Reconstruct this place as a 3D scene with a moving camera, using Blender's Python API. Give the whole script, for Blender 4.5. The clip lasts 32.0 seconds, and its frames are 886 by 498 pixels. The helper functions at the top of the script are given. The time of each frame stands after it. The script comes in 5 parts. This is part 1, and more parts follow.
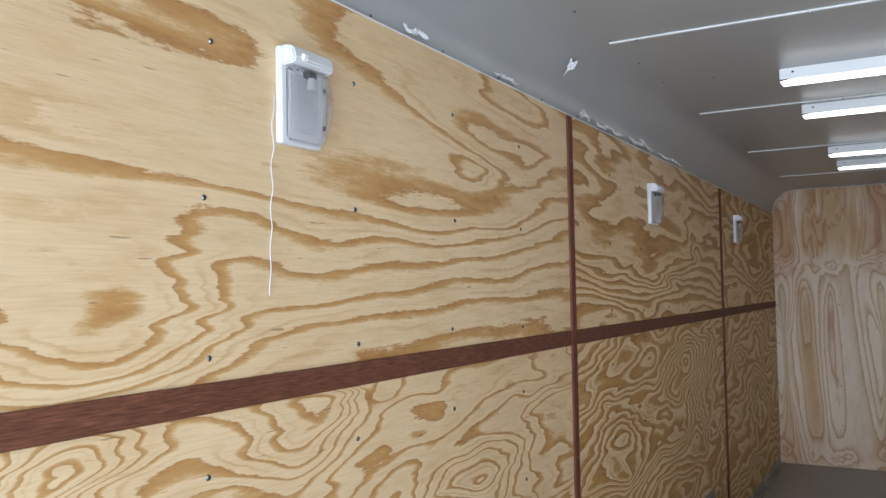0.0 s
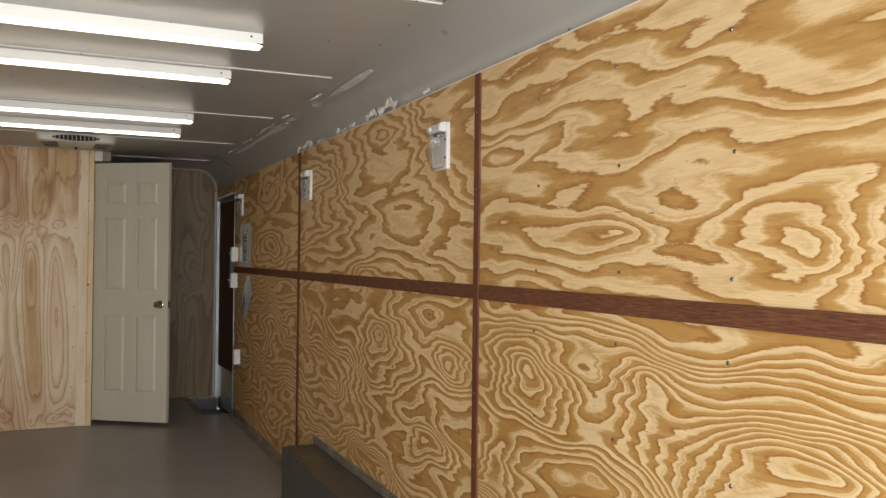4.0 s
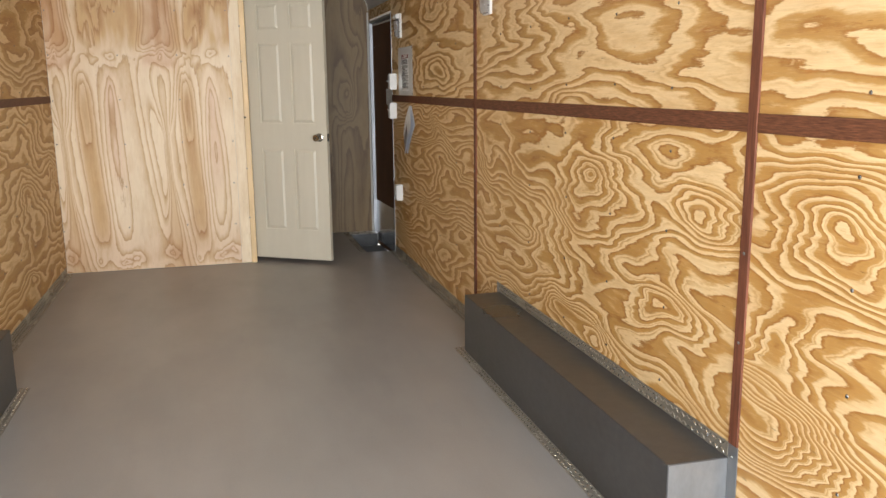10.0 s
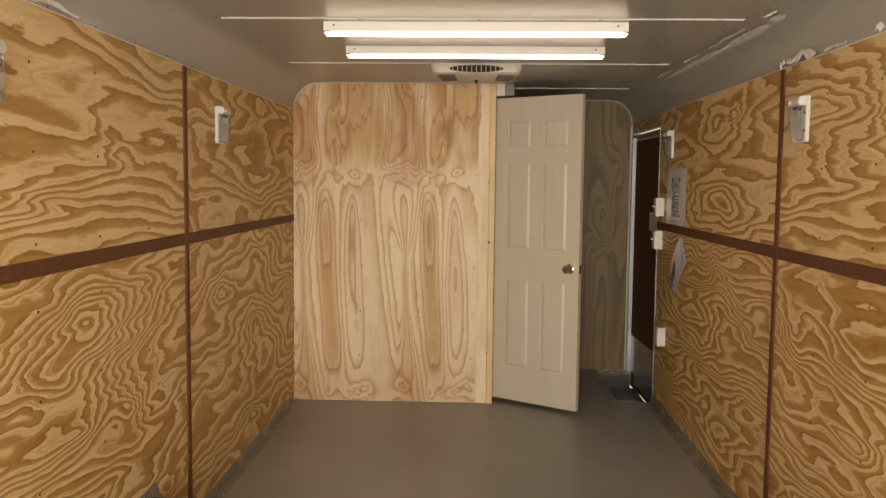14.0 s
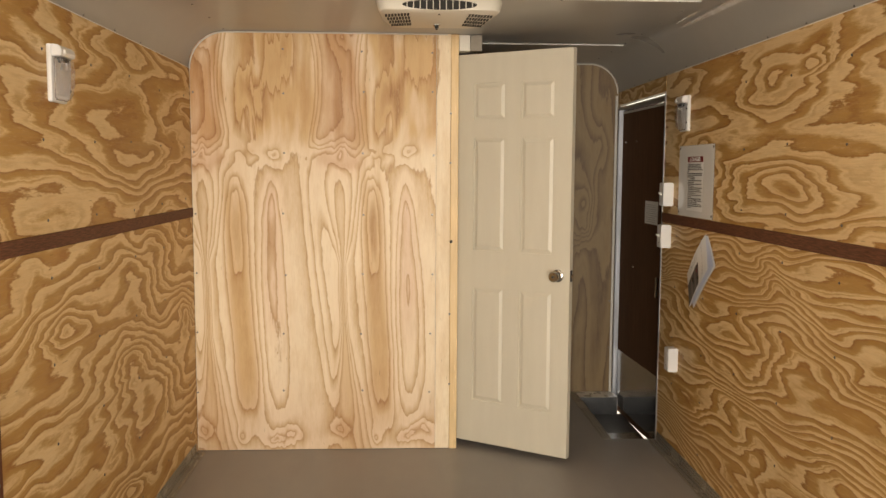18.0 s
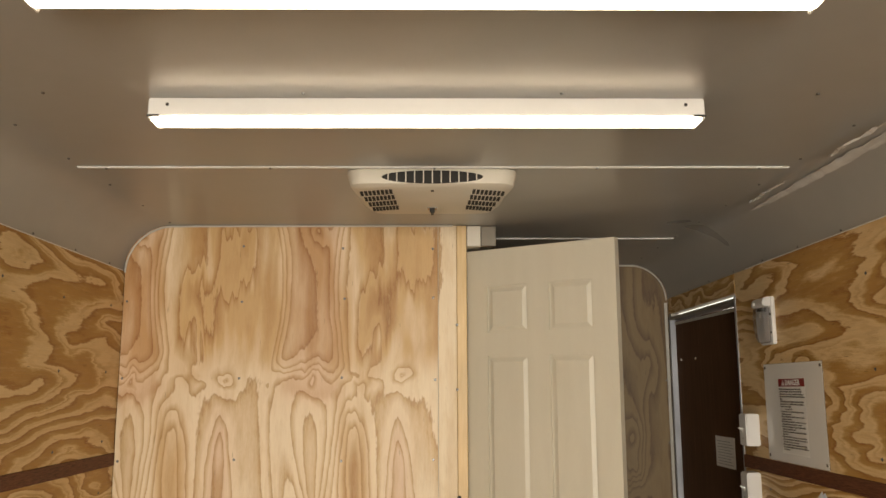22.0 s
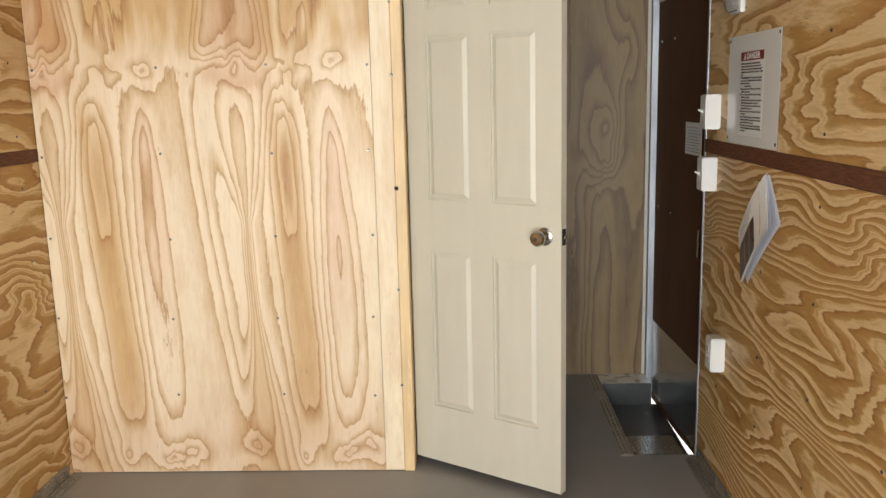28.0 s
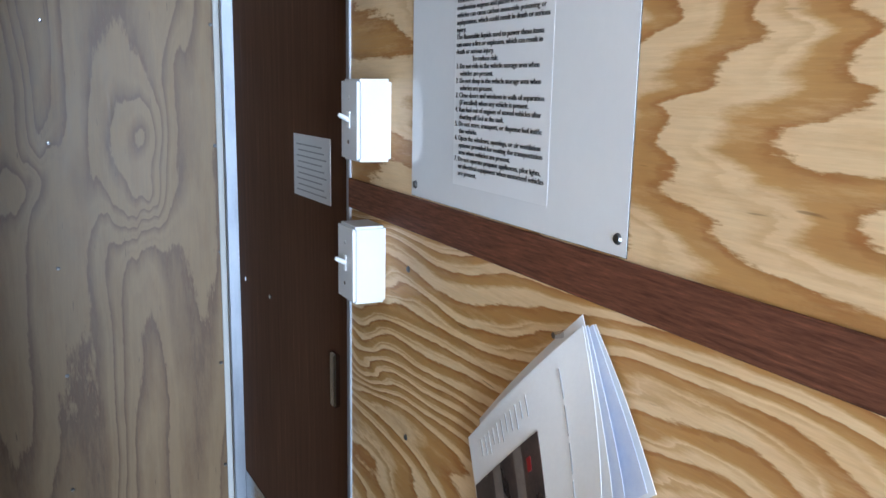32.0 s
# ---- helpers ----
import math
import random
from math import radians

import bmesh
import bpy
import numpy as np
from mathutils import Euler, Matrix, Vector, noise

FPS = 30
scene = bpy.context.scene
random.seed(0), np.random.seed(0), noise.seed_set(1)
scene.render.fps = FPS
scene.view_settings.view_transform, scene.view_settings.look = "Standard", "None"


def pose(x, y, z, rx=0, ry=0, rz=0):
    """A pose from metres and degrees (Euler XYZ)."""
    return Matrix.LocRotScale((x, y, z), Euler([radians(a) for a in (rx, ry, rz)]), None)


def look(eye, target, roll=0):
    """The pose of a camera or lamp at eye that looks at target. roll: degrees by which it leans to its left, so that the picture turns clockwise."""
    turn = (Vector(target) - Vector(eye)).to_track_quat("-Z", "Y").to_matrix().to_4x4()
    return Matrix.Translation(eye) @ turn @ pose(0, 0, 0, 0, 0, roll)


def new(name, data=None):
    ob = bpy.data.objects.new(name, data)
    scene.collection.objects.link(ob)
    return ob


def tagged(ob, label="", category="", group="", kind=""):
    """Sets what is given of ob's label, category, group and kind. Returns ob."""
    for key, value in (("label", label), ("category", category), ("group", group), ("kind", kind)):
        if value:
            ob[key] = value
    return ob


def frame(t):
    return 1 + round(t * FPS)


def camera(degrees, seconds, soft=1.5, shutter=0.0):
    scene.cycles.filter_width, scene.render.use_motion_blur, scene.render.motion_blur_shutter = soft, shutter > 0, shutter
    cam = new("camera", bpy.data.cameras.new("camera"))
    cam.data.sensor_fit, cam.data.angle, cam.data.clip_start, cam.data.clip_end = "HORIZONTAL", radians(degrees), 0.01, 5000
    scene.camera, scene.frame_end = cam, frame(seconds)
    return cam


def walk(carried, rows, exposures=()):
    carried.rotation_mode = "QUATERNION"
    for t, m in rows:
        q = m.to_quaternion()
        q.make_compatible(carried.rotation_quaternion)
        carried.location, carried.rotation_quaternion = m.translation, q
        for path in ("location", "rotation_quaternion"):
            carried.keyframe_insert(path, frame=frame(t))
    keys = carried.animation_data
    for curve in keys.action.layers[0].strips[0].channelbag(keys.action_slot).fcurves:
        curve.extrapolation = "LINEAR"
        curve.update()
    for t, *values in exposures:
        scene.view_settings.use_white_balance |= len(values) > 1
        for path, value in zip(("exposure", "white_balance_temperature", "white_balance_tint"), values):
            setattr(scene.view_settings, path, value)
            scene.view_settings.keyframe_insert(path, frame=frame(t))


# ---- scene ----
cam = camera(56.1, 32.0)
PATH = [
    (0, (0.031, -0.065, 1.408), (-0.949, 1.675, 1.503), -0.9),
    (0.5, (0.034, -0.073, 1.397), (-0.918, 1.683, 1.506), -1.2),
    (1, (0.061, -0.068, 1.386), (-0.713, 1.774, 1.475), -1.4),
    (1.5, (0.12, -0.056, 1.374), (-0.276, 1.904, 1.426), -1.7),
    (2, (0.185, -0.054, 1.374), (0.17, 1.946, 1.406), -0.9),
    (2.5, (0.221, -0.054, 1.364), (0.588, 1.912, 1.39), 0.1),
    (3, (0.261, -0.061, 1.359), (0.904, 1.832, 1.379), 0.4),
    (3.5, (0.272, -0.06, 1.358), (1.034, 1.789, 1.382), 0.3),
    (5.5, (0.338, -0.053, 1.192), (1.407, 1.628, 1.012), -2.4),
    (6, (0.413, -0.041, 1.179), (1.629, 1.455, 0.647), -4.1),
    (6.5, (0.365, 0.023, 1.148), (1.606, 1.481, 0.571), -3.5),
    (7, (0.342, 0.121, 1.144), (1.626, 1.524, 0.524), -3.7),
    (7.5, (0.38, 0.264, 1.129), (1.724, 1.582, 0.454), -3.5),
    (8, (0.471, 0.423, 1.177), (1.827, 1.69, 0.432), -1.8),
    (8.5, (0.467, 0.479, 1.185), (1.762, 1.766, 0.367), -0.3),
    (9, (0.385, 0.528, 1.203), (1.489, 2.021, 0.459), -0.3),
    (9.5, (0.302, 0.543, 1.282), (1.159, 2.257, 0.708), -1.5),
    (10, (0.203, 0.594, 1.326), (0.706, 2.49, 0.936), -0.6),
    (10.5, (0.192, 0.697, 1.375), (0.392, 2.673, 1.134), 0.6),
    (11, (0.231, 0.811, 1.421), (0.298, 2.805, 1.275), 0.3),
    (11.5, (0.285, 0.855, 1.415), (0.313, 2.848, 1.259), -0.1),
    (12, (0.263, 0.958, 1.421), (0.262, 2.949, 1.227), 0.1),
    (12.5, (0.245, 1.119, 1.445), (0.205, 3.11, 1.258), -0.9),
    (13, (0.213, 1.223, 1.455), (0.21, 3.214, 1.264), -0.1),
    (13.5, (0.253, 1.349, 1.471), (0.235, 3.342, 1.301), 0.3),
    (14, (0.278, 1.436, 1.495), (0.209, 3.428, 1.334), 0.6),
    (14.5, (0.305, 1.555, 1.48), (0.196, 3.545, 1.315), -0.3),
    (16.5, (0.311, 2.235, 1.492), (0.251, 4.227, 1.326), 0.2),
    (17, (0.23, 2.434, 1.467), (0.245, 4.426, 1.29), 0.0),
    (17.5, (0.16, 2.621, 1.451), (0.251, 4.611, 1.278), 0.0),
    (18, (0.143, 2.711, 1.466), (0.24, 4.699, 1.276), 0.3),
    (18.5, (0.219, 2.863, 1.467), (0.27, 4.852, 1.272), 0.4),
    (19, (0.278, 2.943, 1.468), (0.342, 4.932, 1.259), -0.2),
    (19.5, (0.254, 3.094, 1.452), (0.4, 5.077, 1.246), 0.2),
    (20, (0.209, 3.276, 1.45), (0.38, 5.257, 1.237), 0.3),
    (20.5, (0.197, 3.405, 1.447), (0.326, 5.391, 1.252), -0.8),
    (21, (0.272, 3.607, 1.493), (0.338, 5.604, 1.591), -0.8),
    (21.5, (0.298, 3.703, 1.51), (0.337, 5.678, 1.823), 0.3),
    (22, (0.289, 3.717, 1.506), (0.316, 5.69, 1.836), -0.2),
    (22.5, (0.273, 3.71, 1.501), (0.282, 5.687, 1.807), -0.7),
    (23, (0.272, 3.727, 1.511), (0.281, 5.713, 1.75), -0.8),
    (23.5, (0.272, 3.716, 1.489), (0.288, 5.713, 1.602), -1.0),
    (24, (0.311, 3.691, 1.474), (0.316, 5.689, 1.391), -1.4),
    (24.5, (0.317, 3.62, 1.446), (0.299, 5.613, 1.275), -0.7),
    (25, (0.319, 3.542, 1.45), (0.29, 5.532, 1.249), -1.6),
    (25.5, (0.265, 3.426, 1.45), (0.253, 5.412, 1.216), -1.8),
    (27.5, (0.591, 3.736, 1.433), (0.49, 5.7, 1.069), -1.5),
    (28, (0.665, 3.976, 1.422), (0.593, 5.941, 1.06), -1.4),
    (28.5, (0.793, 4.233, 1.449), (0.799, 6.206, 1.119), -0.5),
    (29, (0.857, 4.476, 1.454), (1.055, 6.449, 1.198), -0.3),
    (29.5, (0.865, 4.737, 1.458), (1.252, 6.688, 1.244), -0.2),
    (30, (0.912, 4.983, 1.461), (1.442, 6.903, 1.279), -0.4),
    (30.5, (0.973, 5.215, 1.468), (1.586, 7.112, 1.306), -0.4),
    (31, (0.987, 5.393, 1.446), (1.662, 7.265, 1.243), -0.2),
    (31.5, (1.006, 5.607, 1.438), (1.802, 7.424, 1.178), -0.9),
    (32, (1.045, 5.783, 1.398), (1.931, 7.534, 1.011), 1.1),
]
EXPOSURES = [(0.0, -0.34, 5700, 10), (1.2, -0.3, 6150, 10), (2.0, -0.18, 6700, 10), (3.5, -0.05, 7500, 12), (6.0, -0.15, 5800, 10), (8.5, -0.15, 6500, 12), (9.0, 0.22, 6400, 12), (9.5, 0.6, 6600, 12), (10.2, 1.1, 7300, 13), (11.2, 0.45, 8700, 15),
             (14.0, 0.5, 9400, 18), (16.5, 0.7, 10600, 18), (18.0, 1.05, 9000, 16), (19.0, 1.1, 6800, 10), (20.2, 1.42, 5550, 10), (20.8, 1.5, 5500, 10), (21.1, 1.5, 5700, 10), (21.8, 0.85, 8900, 14), (23.2, 0.8, 8000, 12),
             (24.0, 0.95, 6300, 10), (25.5, 1.15, 6000, 10), (27.5, 1.35, 6400, 10), (28.1, 1.4, 7200, 10), (29.0, 1.25, 7200, 13), (30.0, 1.75, 5700, 10), (31.0, 1.9, 5300, 9), (32.0, 2.2, 5150, 8)]
walk(cam, [(t, look(eye, target, roll)) for t, eye, target, roll in PATH], EXPOSURES)

# ---- light ----
SUN_EL, SUN_AZ = 52.0, 70.0
world = bpy.data.worlds.new("sky")
scene.world = world
world.use_nodes = True
wn = world.node_tree
sky = wn.nodes.new("ShaderNodeTexSky")
sky.sky_type, sky.sun_disc = "NISHITA", False
sky.sun_elevation, sky.sun_rotation = radians(SUN_EL), radians(SUN_AZ)
wn.links.new(sky.outputs[0], wn.nodes["Background"].inputs[0])
wn.nodes["Background"].inputs[1].default_value = 0.12
sun = new("sun", bpy.data.lights.new("sun", "SUN"))
sun.data.energy, sun.data.angle, sun.data.color = 3.5, radians(0.5), (1.0, 0.95, 0.88)
el, az = radians(SUN_EL), radians(SUN_AZ)
sun.matrix_world = look((20 * math.cos(el) * math.sin(az), 20 * math.cos(el) * math.cos(az), 20 * math.sin(el)), (0, 0, 0))
# daylight in the open rear doorway
day = new("rear_daylight", bpy.data.lights.new("rear_daylight", "AREA"))
day.data.shape, day.data.size, day.data.size_y = "RECTANGLE", 2.42, 2.05
day.data.spread = radians(135)
day.data.energy, day.data.color = 84.0, (0.86, 0.94, 1.0)
day.matrix_world = look((0.30, -0.42, 1.05), (0.30, 5.0, 1.05))
TUBE_POWER = 4.6

# ---- plan, in metres ----
XL, XR = -0.923, 1.53            # inner faces of the plywood walls
Y0, YP, YB = -0.40, 6.98, 8.08   # rear opening, partition, front wall
CE, COVE, ZW = 2.148, 0.185, 1.965   # ceiling, cove radius, top of the plywood
YT = (2.469, 4.884)              # upright battens
RAIL_L, RAIL_R = (1.221, 1.268), (1.195, 1.244)


# ---- materials ----
def material(name, color=(0.8, 0.8, 0.8), rough=0.5, metal=0.0):
    m = bpy.data.materials.new(name)
    m.use_nodes = True
    b = m.node_tree.nodes["Principled BSDF"]
    b.inputs["Base Color"].default_value = (*color, 1)
    b.inputs["Roughness"].default_value = rough
    b.inputs["Metallic"].default_value = metal
    return m


def node(m, kind, **values):
    n = m.node_tree.nodes.new(kind)
    for key, value in values.items():
        n.inputs[key].default_value = value
    return n


def wire(m, a, b):
    m.node_tree.links.new(a, b)


def math_node(m, op, a, b=0.0, c=0.0):
    n = m.node_tree.nodes.new("ShaderNodeMath")
    n.operation = op
    for i, v in enumerate((a, b, c)):
        if isinstance(v, (int, float)):
            n.inputs[i].default_value = v
        else:
            wire(m, v, n.inputs[i])
    return n.outputs[0]


def ramp(m, fac, stops, interpolation="LINEAR"):
    n = m.node_tree.nodes.new("ShaderNodeValToRGB")
    n.color_ramp.interpolation = interpolation
    e = n.color_ramp.elements
    while len(e) < len(stops):
        e.new(0.5)
    for i, (p, c) in enumerate(stops):
        e[i].position, e[i].color = p, (*c, 1)
    wire(m, fac, n.inputs[0])
    return n.outputs[0]


def mix(m, fac, a, b, blend="MIX"):
    n = m.node_tree.nodes.new("ShaderNodeMix")
    n.data_type, n.blend_type = "RGBA", blend
    for i, v in ((0, fac), (6, a), (7, b)):
        if isinstance(v, (int, float)):
            n.inputs[i].default_value = v
        elif isinstance(v, tuple):
            n.inputs[i].default_value = (*v, 1)
        else:
            wire(m, v, n.inputs[i])
    return n.outputs[2]


def coords(m, scale=(1, 1, 1), kind="Object", shift=None):
    t = m.node_tree.nodes.new("ShaderNodeTexCoord")
    p = m.node_tree.nodes.new("ShaderNodeMapping")
    p.inputs["Scale"].default_value = scale
    wire(m, t.outputs[kind], p.inputs["Vector"])
    if shift is not None:
        c = m.node_tree.nodes.new("ShaderNodeCombineXYZ")
        for i in range(3):
            wire(m, shift, c.inputs[i])
        wire(m, c.outputs[0], p.inputs["Location"])
    return p.outputs[0]


def noise_tex(m, vec, scale=5.0, detail=3.0, rough=0.5):
    n = node(m, "ShaderNodeTexNoise", Scale=scale, Detail=detail, Roughness=rough)
    wire(m, vec, n.inputs["Vector"])
    return n.outputs["Fac"]


def bump(m, height, strength=0.3, distance=0.002):
    n = node(m, "ShaderNodeBump", Strength=strength, Distance=distance)
    wire(m, height, n.inputs["Height"])
    wire(m, n.outputs[0], m.node_tree.nodes["Principled BSDF"].inputs["Normal"])


def shader(m):
    return m.node_tree.nodes["Principled BSDF"].inputs


def speckled(name, a, b, scale=8.0, rough=(0.4, 0.6), metal=0.0, relief=0.15, stretch=(1, 1, 1), distance=0.002):
    """A surface with two scales of tone, uneven gloss and fine relief."""
    m = material(name, a, rough[0], metal)
    v = coords(m, stretch)
    big, small = noise_tex(m, v, scale, 4), noise_tex(m, v, scale * 14, 3, 0.6)
    f = math_node(m, "ADD", math_node(m, "MULTIPLY", big, 0.7), math_node(m, "MULTIPLY", small, 0.3))
    wire(m, ramp(m, f, [(0.32, a), (0.68, b)]), shader(m)["Base Color"])
    r = node(m, "ShaderNodeMapRange", **{"From Min": 0.3, "From Max": 0.7, "To Min": rough[0], "To Max": rough[1]})
    wire(m, big, r.inputs[0])
    wire(m, r.outputs[0], shader(m)["Roughness"])
    bump(m, small, relief, distance)
    return m


def floor_paint(name, a, b):
    """Rolled grey paint over boards: wide tonal drift, scuffs along the walk, faint pale dust and dark marks."""
    m = material(name, a, 0.36)
    drift = noise_tex(m, coords(m, (0.8, 0.5, 1)), 1.4, 2, 0.5)
    col = ramp(m, drift, [(0.3, a), (0.7, b)])
    grit = noise_tex(m, coords(m, (1, 1, 1)), 160.0, 2, 0.6)
    col = mix(m, 0.25, col, ramp(m, grit, [(0.3, (0.78, 0.78, 0.78)), (0.7, (1, 1, 1))]), "MULTIPLY")
    dust = noise_tex(m, coords(m, (3.2, 1.6, 1)), 1.2, 5, 0.6)
    col = mix(m, ramp(m, dust, [(0.45, (0, 0, 0)), (0.80, (0.30, 0.30, 0.30))]), col, (0.36, 0.35, 0.345))
    scuff = noise_tex(m, coords(m, (7.0, 0.9, 1)), 1.2, 4, 0.6)
    col = mix(m, ramp(m, scuff, [(0.50, (0, 0, 0)), (0.80, (0.14, 0.14, 0.14))]), col, (0.15, 0.142, 0.14))
    wire(m, col, shader(m)["Base Color"])
    r = node(m, "ShaderNodeMapRange", **{"From Min": 0.0, "From Max": 1.0, "To Min": 0.22, "To Max": 0.48})
    wire(m, noise_tex(m, coords(m, (2.2, 1.1, 1)), 1.5, 5, 0.6), r.inputs[0])
    wire(m, r.outputs[0], shader(m)["Roughness"])
    bump(m, grit, 0.08, 0.001)
    return m


def plywood(name, pale, mid, dark, contrast=1.0, blush=None, share=0.47, soft=0.08, ragged=0.0, inner_lines=0.8, tinted=False):
    """Rotary-cut pine veneer: growth bands follow the grain field stored on the sheet."""
    m = material(name, pale, 0.5)
    info = m.node_tree.nodes.new("ShaderNodeObjectInfo")
    shift = math_node(m, "MULTIPLY", info.outputs["Random"], 40.0)
    att = m.node_tree.nodes.new("ShaderNodeAttribute")
    att.attribute_name = "grain"
    jag = noise_tex(m, coords(m, (13, 62, 1), shift=shift), 1.0, 6, 0.74)
    fine = noise_tex(m, coords(m, (50, 260, 1), shift=shift), 1.0, 2, 0.6)
    wide = noise_tex(m, coords(m, (1.3, 2.6, 1), shift=shift), 1.0, 2)
    f = math_node(m, "ADD", att.outputs["Fac"], math_node(m, "MULTIPLY", jag, 0.42))
    f = math_node(m, "ADD", f, math_node(m, "MULTIPLY", fine, 0.10))
    if ragged:
        patch = noise_tex(m, coords(m, (1.8, 13, 1), shift=shift), 1.0, 5, 0.66)
        f = math_node(m, "ADD", f, math_node(m, "MULTIPLY", patch, ragged))
    whole = f
    f = math_node(m, "FRACT", f)
    # the late wood takes more or less of each band from place to place
    f = math_node(m, "POWER", f, math_node(m, "ADD", 0.45, math_node(m, "MULTIPLY", wide, 1.1)))
    bands = ramp(m, f, [(0.0, pale), (share, pale), (share + soft, mid), (max(0.55 + 0.58 * share, share + soft + 0.03), tuple(0.6 * p + 0.4 * q for p, q in zip(mid, dark))), (0.93, dark), (0.99, pale)])
    # paler wisps run through the late wood along the grain
    wisp = noise_tex(m, coords(m, (9, 70, 1), shift=shift), 1.0, 6, 0.74)
    half = tuple(0.55 * p + 0.45 * q for p, q in zip(pale, mid))
    bands = mix(m, ramp(m, wisp, [(0.52, (0, 0, 0)), (0.74, (0.75, 0.75, 0.75))]), bands, half)
    # thin inner lines inside each band, coming and going along the grain
    inner = math_node(m, "FRACT", math_node(m, "ADD", math_node(m, "MULTIPLY", whole, 2.0), 0.3))
    come = noise_tex(m, coords(m, (3.5, 9, 1), shift=shift), 1.0, 2, 0.5)
    line = mix(m, 1.0, ramp(m, inner, [(0.60, (0, 0, 0)), (0.84, (1, 1, 1)), (0.93, (0.9, 0.9, 0.9)), (0.99, (0, 0, 0))]), ramp(m, come, [(0.40, (0, 0, 0)), (0.60, (inner_lines,) * 3)]), "MULTIPLY")
    bands = mix(m, line, bands, mid)
    # a russet rim where the late wood ends
    rim = noise_tex(m, coords(m, (22, 90, 1), shift=shift), 1.0, 3, 0.6)
    edge = mix(m, 1.0, ramp(m, f, [(0.80, (0, 0, 0)), (0.93, (1, 1, 1)), (0.985, (0, 0, 0))]), ramp(m, rim, [(0.42, (0, 0, 0)), (0.66, (0.75, 0.75, 0.75))]), "MULTIPLY")
    bands = mix(m, edge, bands, tuple(c * k for c, k in zip(dark, (1.0, 0.82, 0.75))))
    streak = noise_tex(m, coords(m, (10, 300, 1), shift=shift), 1.0, 3, 0.7)
    col = mix(m, 0.15 * contrast, bands, ramp(m, streak, [(0.3, tuple(0.55 * c for c in mid)), (0.62, (1, 1, 1))]), "MULTIPLY")
    warm = noise_tex(m, coords(m, (3.0, 14.0, 1), shift=shift), 1.4, 5, 0.66)
    col = mix(m, 0.5, col, ramp(m, warm, [(0.30, (0.80, 0.68, 0.50)), (0.52, (1, 1, 1)), (0.75, (1.0, 0.97, 0.90))]), "MULTIPLY")
    tone = noise_tex(m, coords(m, (0.9, 1.8, 1), shift=shift), 1.3, 3)
    col = mix(m, 0.30, col, ramp(m, tone, [(0.3, (0.72, 0.64, 0.55)), (0.7, (1, 1, 1))]), "MULTIPLY")
    if blush:
        red = noise_tex(m, coords(m, (0.8, 3.2, 1), shift=shift), 1.6, 2)
        col = mix(m, ramp(m, red, [(0.48, (0, 0, 0)), (0.68, (0.62, 0.62, 0.62))]), col, blush, "MULTIPLY")
    if tinted:
        for name, tint in (("tan", (0.74, 0.57, 0.365)), ("pink", (0.885, 0.780, 0.755))):
            a2 = m.node_tree.nodes.new("ShaderNodeAttribute")
            a2.attribute_name = name
            col = mix(m, a2.outputs["Fac"], col, tint, "MULTIPLY")
    # short dark checks and pin holes
    dash = noise_tex(m, coords(m, (14, 150, 1), shift=shift), 1.0, 1, 0.5)
    col = mix(m, ramp(m, dash, [(0.755, (0, 0, 0)), (0.79, (0.55, 0.55, 0.55))]), col, tuple(0.35 * c for c in dark))
    wire(m, col, shader(m)["Base Color"])
    r = node(m, "ShaderNodeMapRange", **{"From Min": 0.3, "From Max": 0.7, "To Min": 0.42, "To Max": 0.62})
    wire(m, streak, r.inputs[0])
    wire(m, r.outputs[0], shader(m)["Roughness"])
    bump(m, math_node(m, "ADD", streak, math_node(m, "MULTIPLY", f, 0.35)), 0.12, 0.001)
    return m


def stained_wood(name, a, b, stretch):
    m = material(name, a, 0.45)
    v = coords(m, stretch)
    g, big = noise_tex(m, v, 1.0, 4, 0.7), noise_tex(m, coords(m, (2, 2, 2)), 2.0, 2)
    col = ramp(m, g, [(0.3, a), (0.62, b), (0.75, tuple(1.6 * c for c in b))])
    wire(m, mix(m, 0.4, col, ramp(m, big, [(0.3, (0.6, 0.6, 0.6)), (0.7, (1, 1, 1))]), "MULTIPLY"), shader(m)["Base Color"])
    bump(m, g, 0.25, 0.001)
    return m


M = {}
M["ply"] = plywood("pine_plywood", (0.79, 0.60, 0.35), (0.515, 0.295, 0.094), (0.385, 0.188, 0.05), share=0.36, soft=0.15, ragged=0.40)
M["ply_light"] = plywood("pale_banded_plywood", (0.78, 0.59, 0.35), (0.55, 0.32, 0.115), (0.43, 0.235, 0.08), share=0.64, soft=0.14, ragged=0.55, inner_lines=0.45)
M["ply_warm"] = plywood("golden_plywood", (0.80, 0.605, 0.355), (0.53, 0.31, 0.105), (0.39, 0.195, 0.055), share=0.42, soft=0.17, ragged=0.6, inner_lines=0.4)
M["ply_pale"] = plywood("pale_plywood", (0.82, 0.695, 0.525), (0.61, 0.428, 0.238), (0.475, 0.307, 0.152), 0.7, None, 0.46, 0.42, 0.10, 0.0, True)
# front wall veneer: pale pine darkened, the passage's shade is in the colour
M["ply_shaded"] = plywood("shaded_plywood", (0.225, 0.147, 0.070), (0.163, 0.099, 0.044), (0.108, 0.061, 0.026), 0.9, None, 0.46, 0.30, 0.45, 0.25)
M["stud"] = stained_wood("pine_stud", (0.66, 0.45, 0.22), (0.74, 0.54, 0.30), (60, 60, 4))
M["mahogany"] = stained_wood("mahogany_strip", (0.070, 0.025, 0.013), (0.185, 0.073, 0.040), (300, 22, 300))
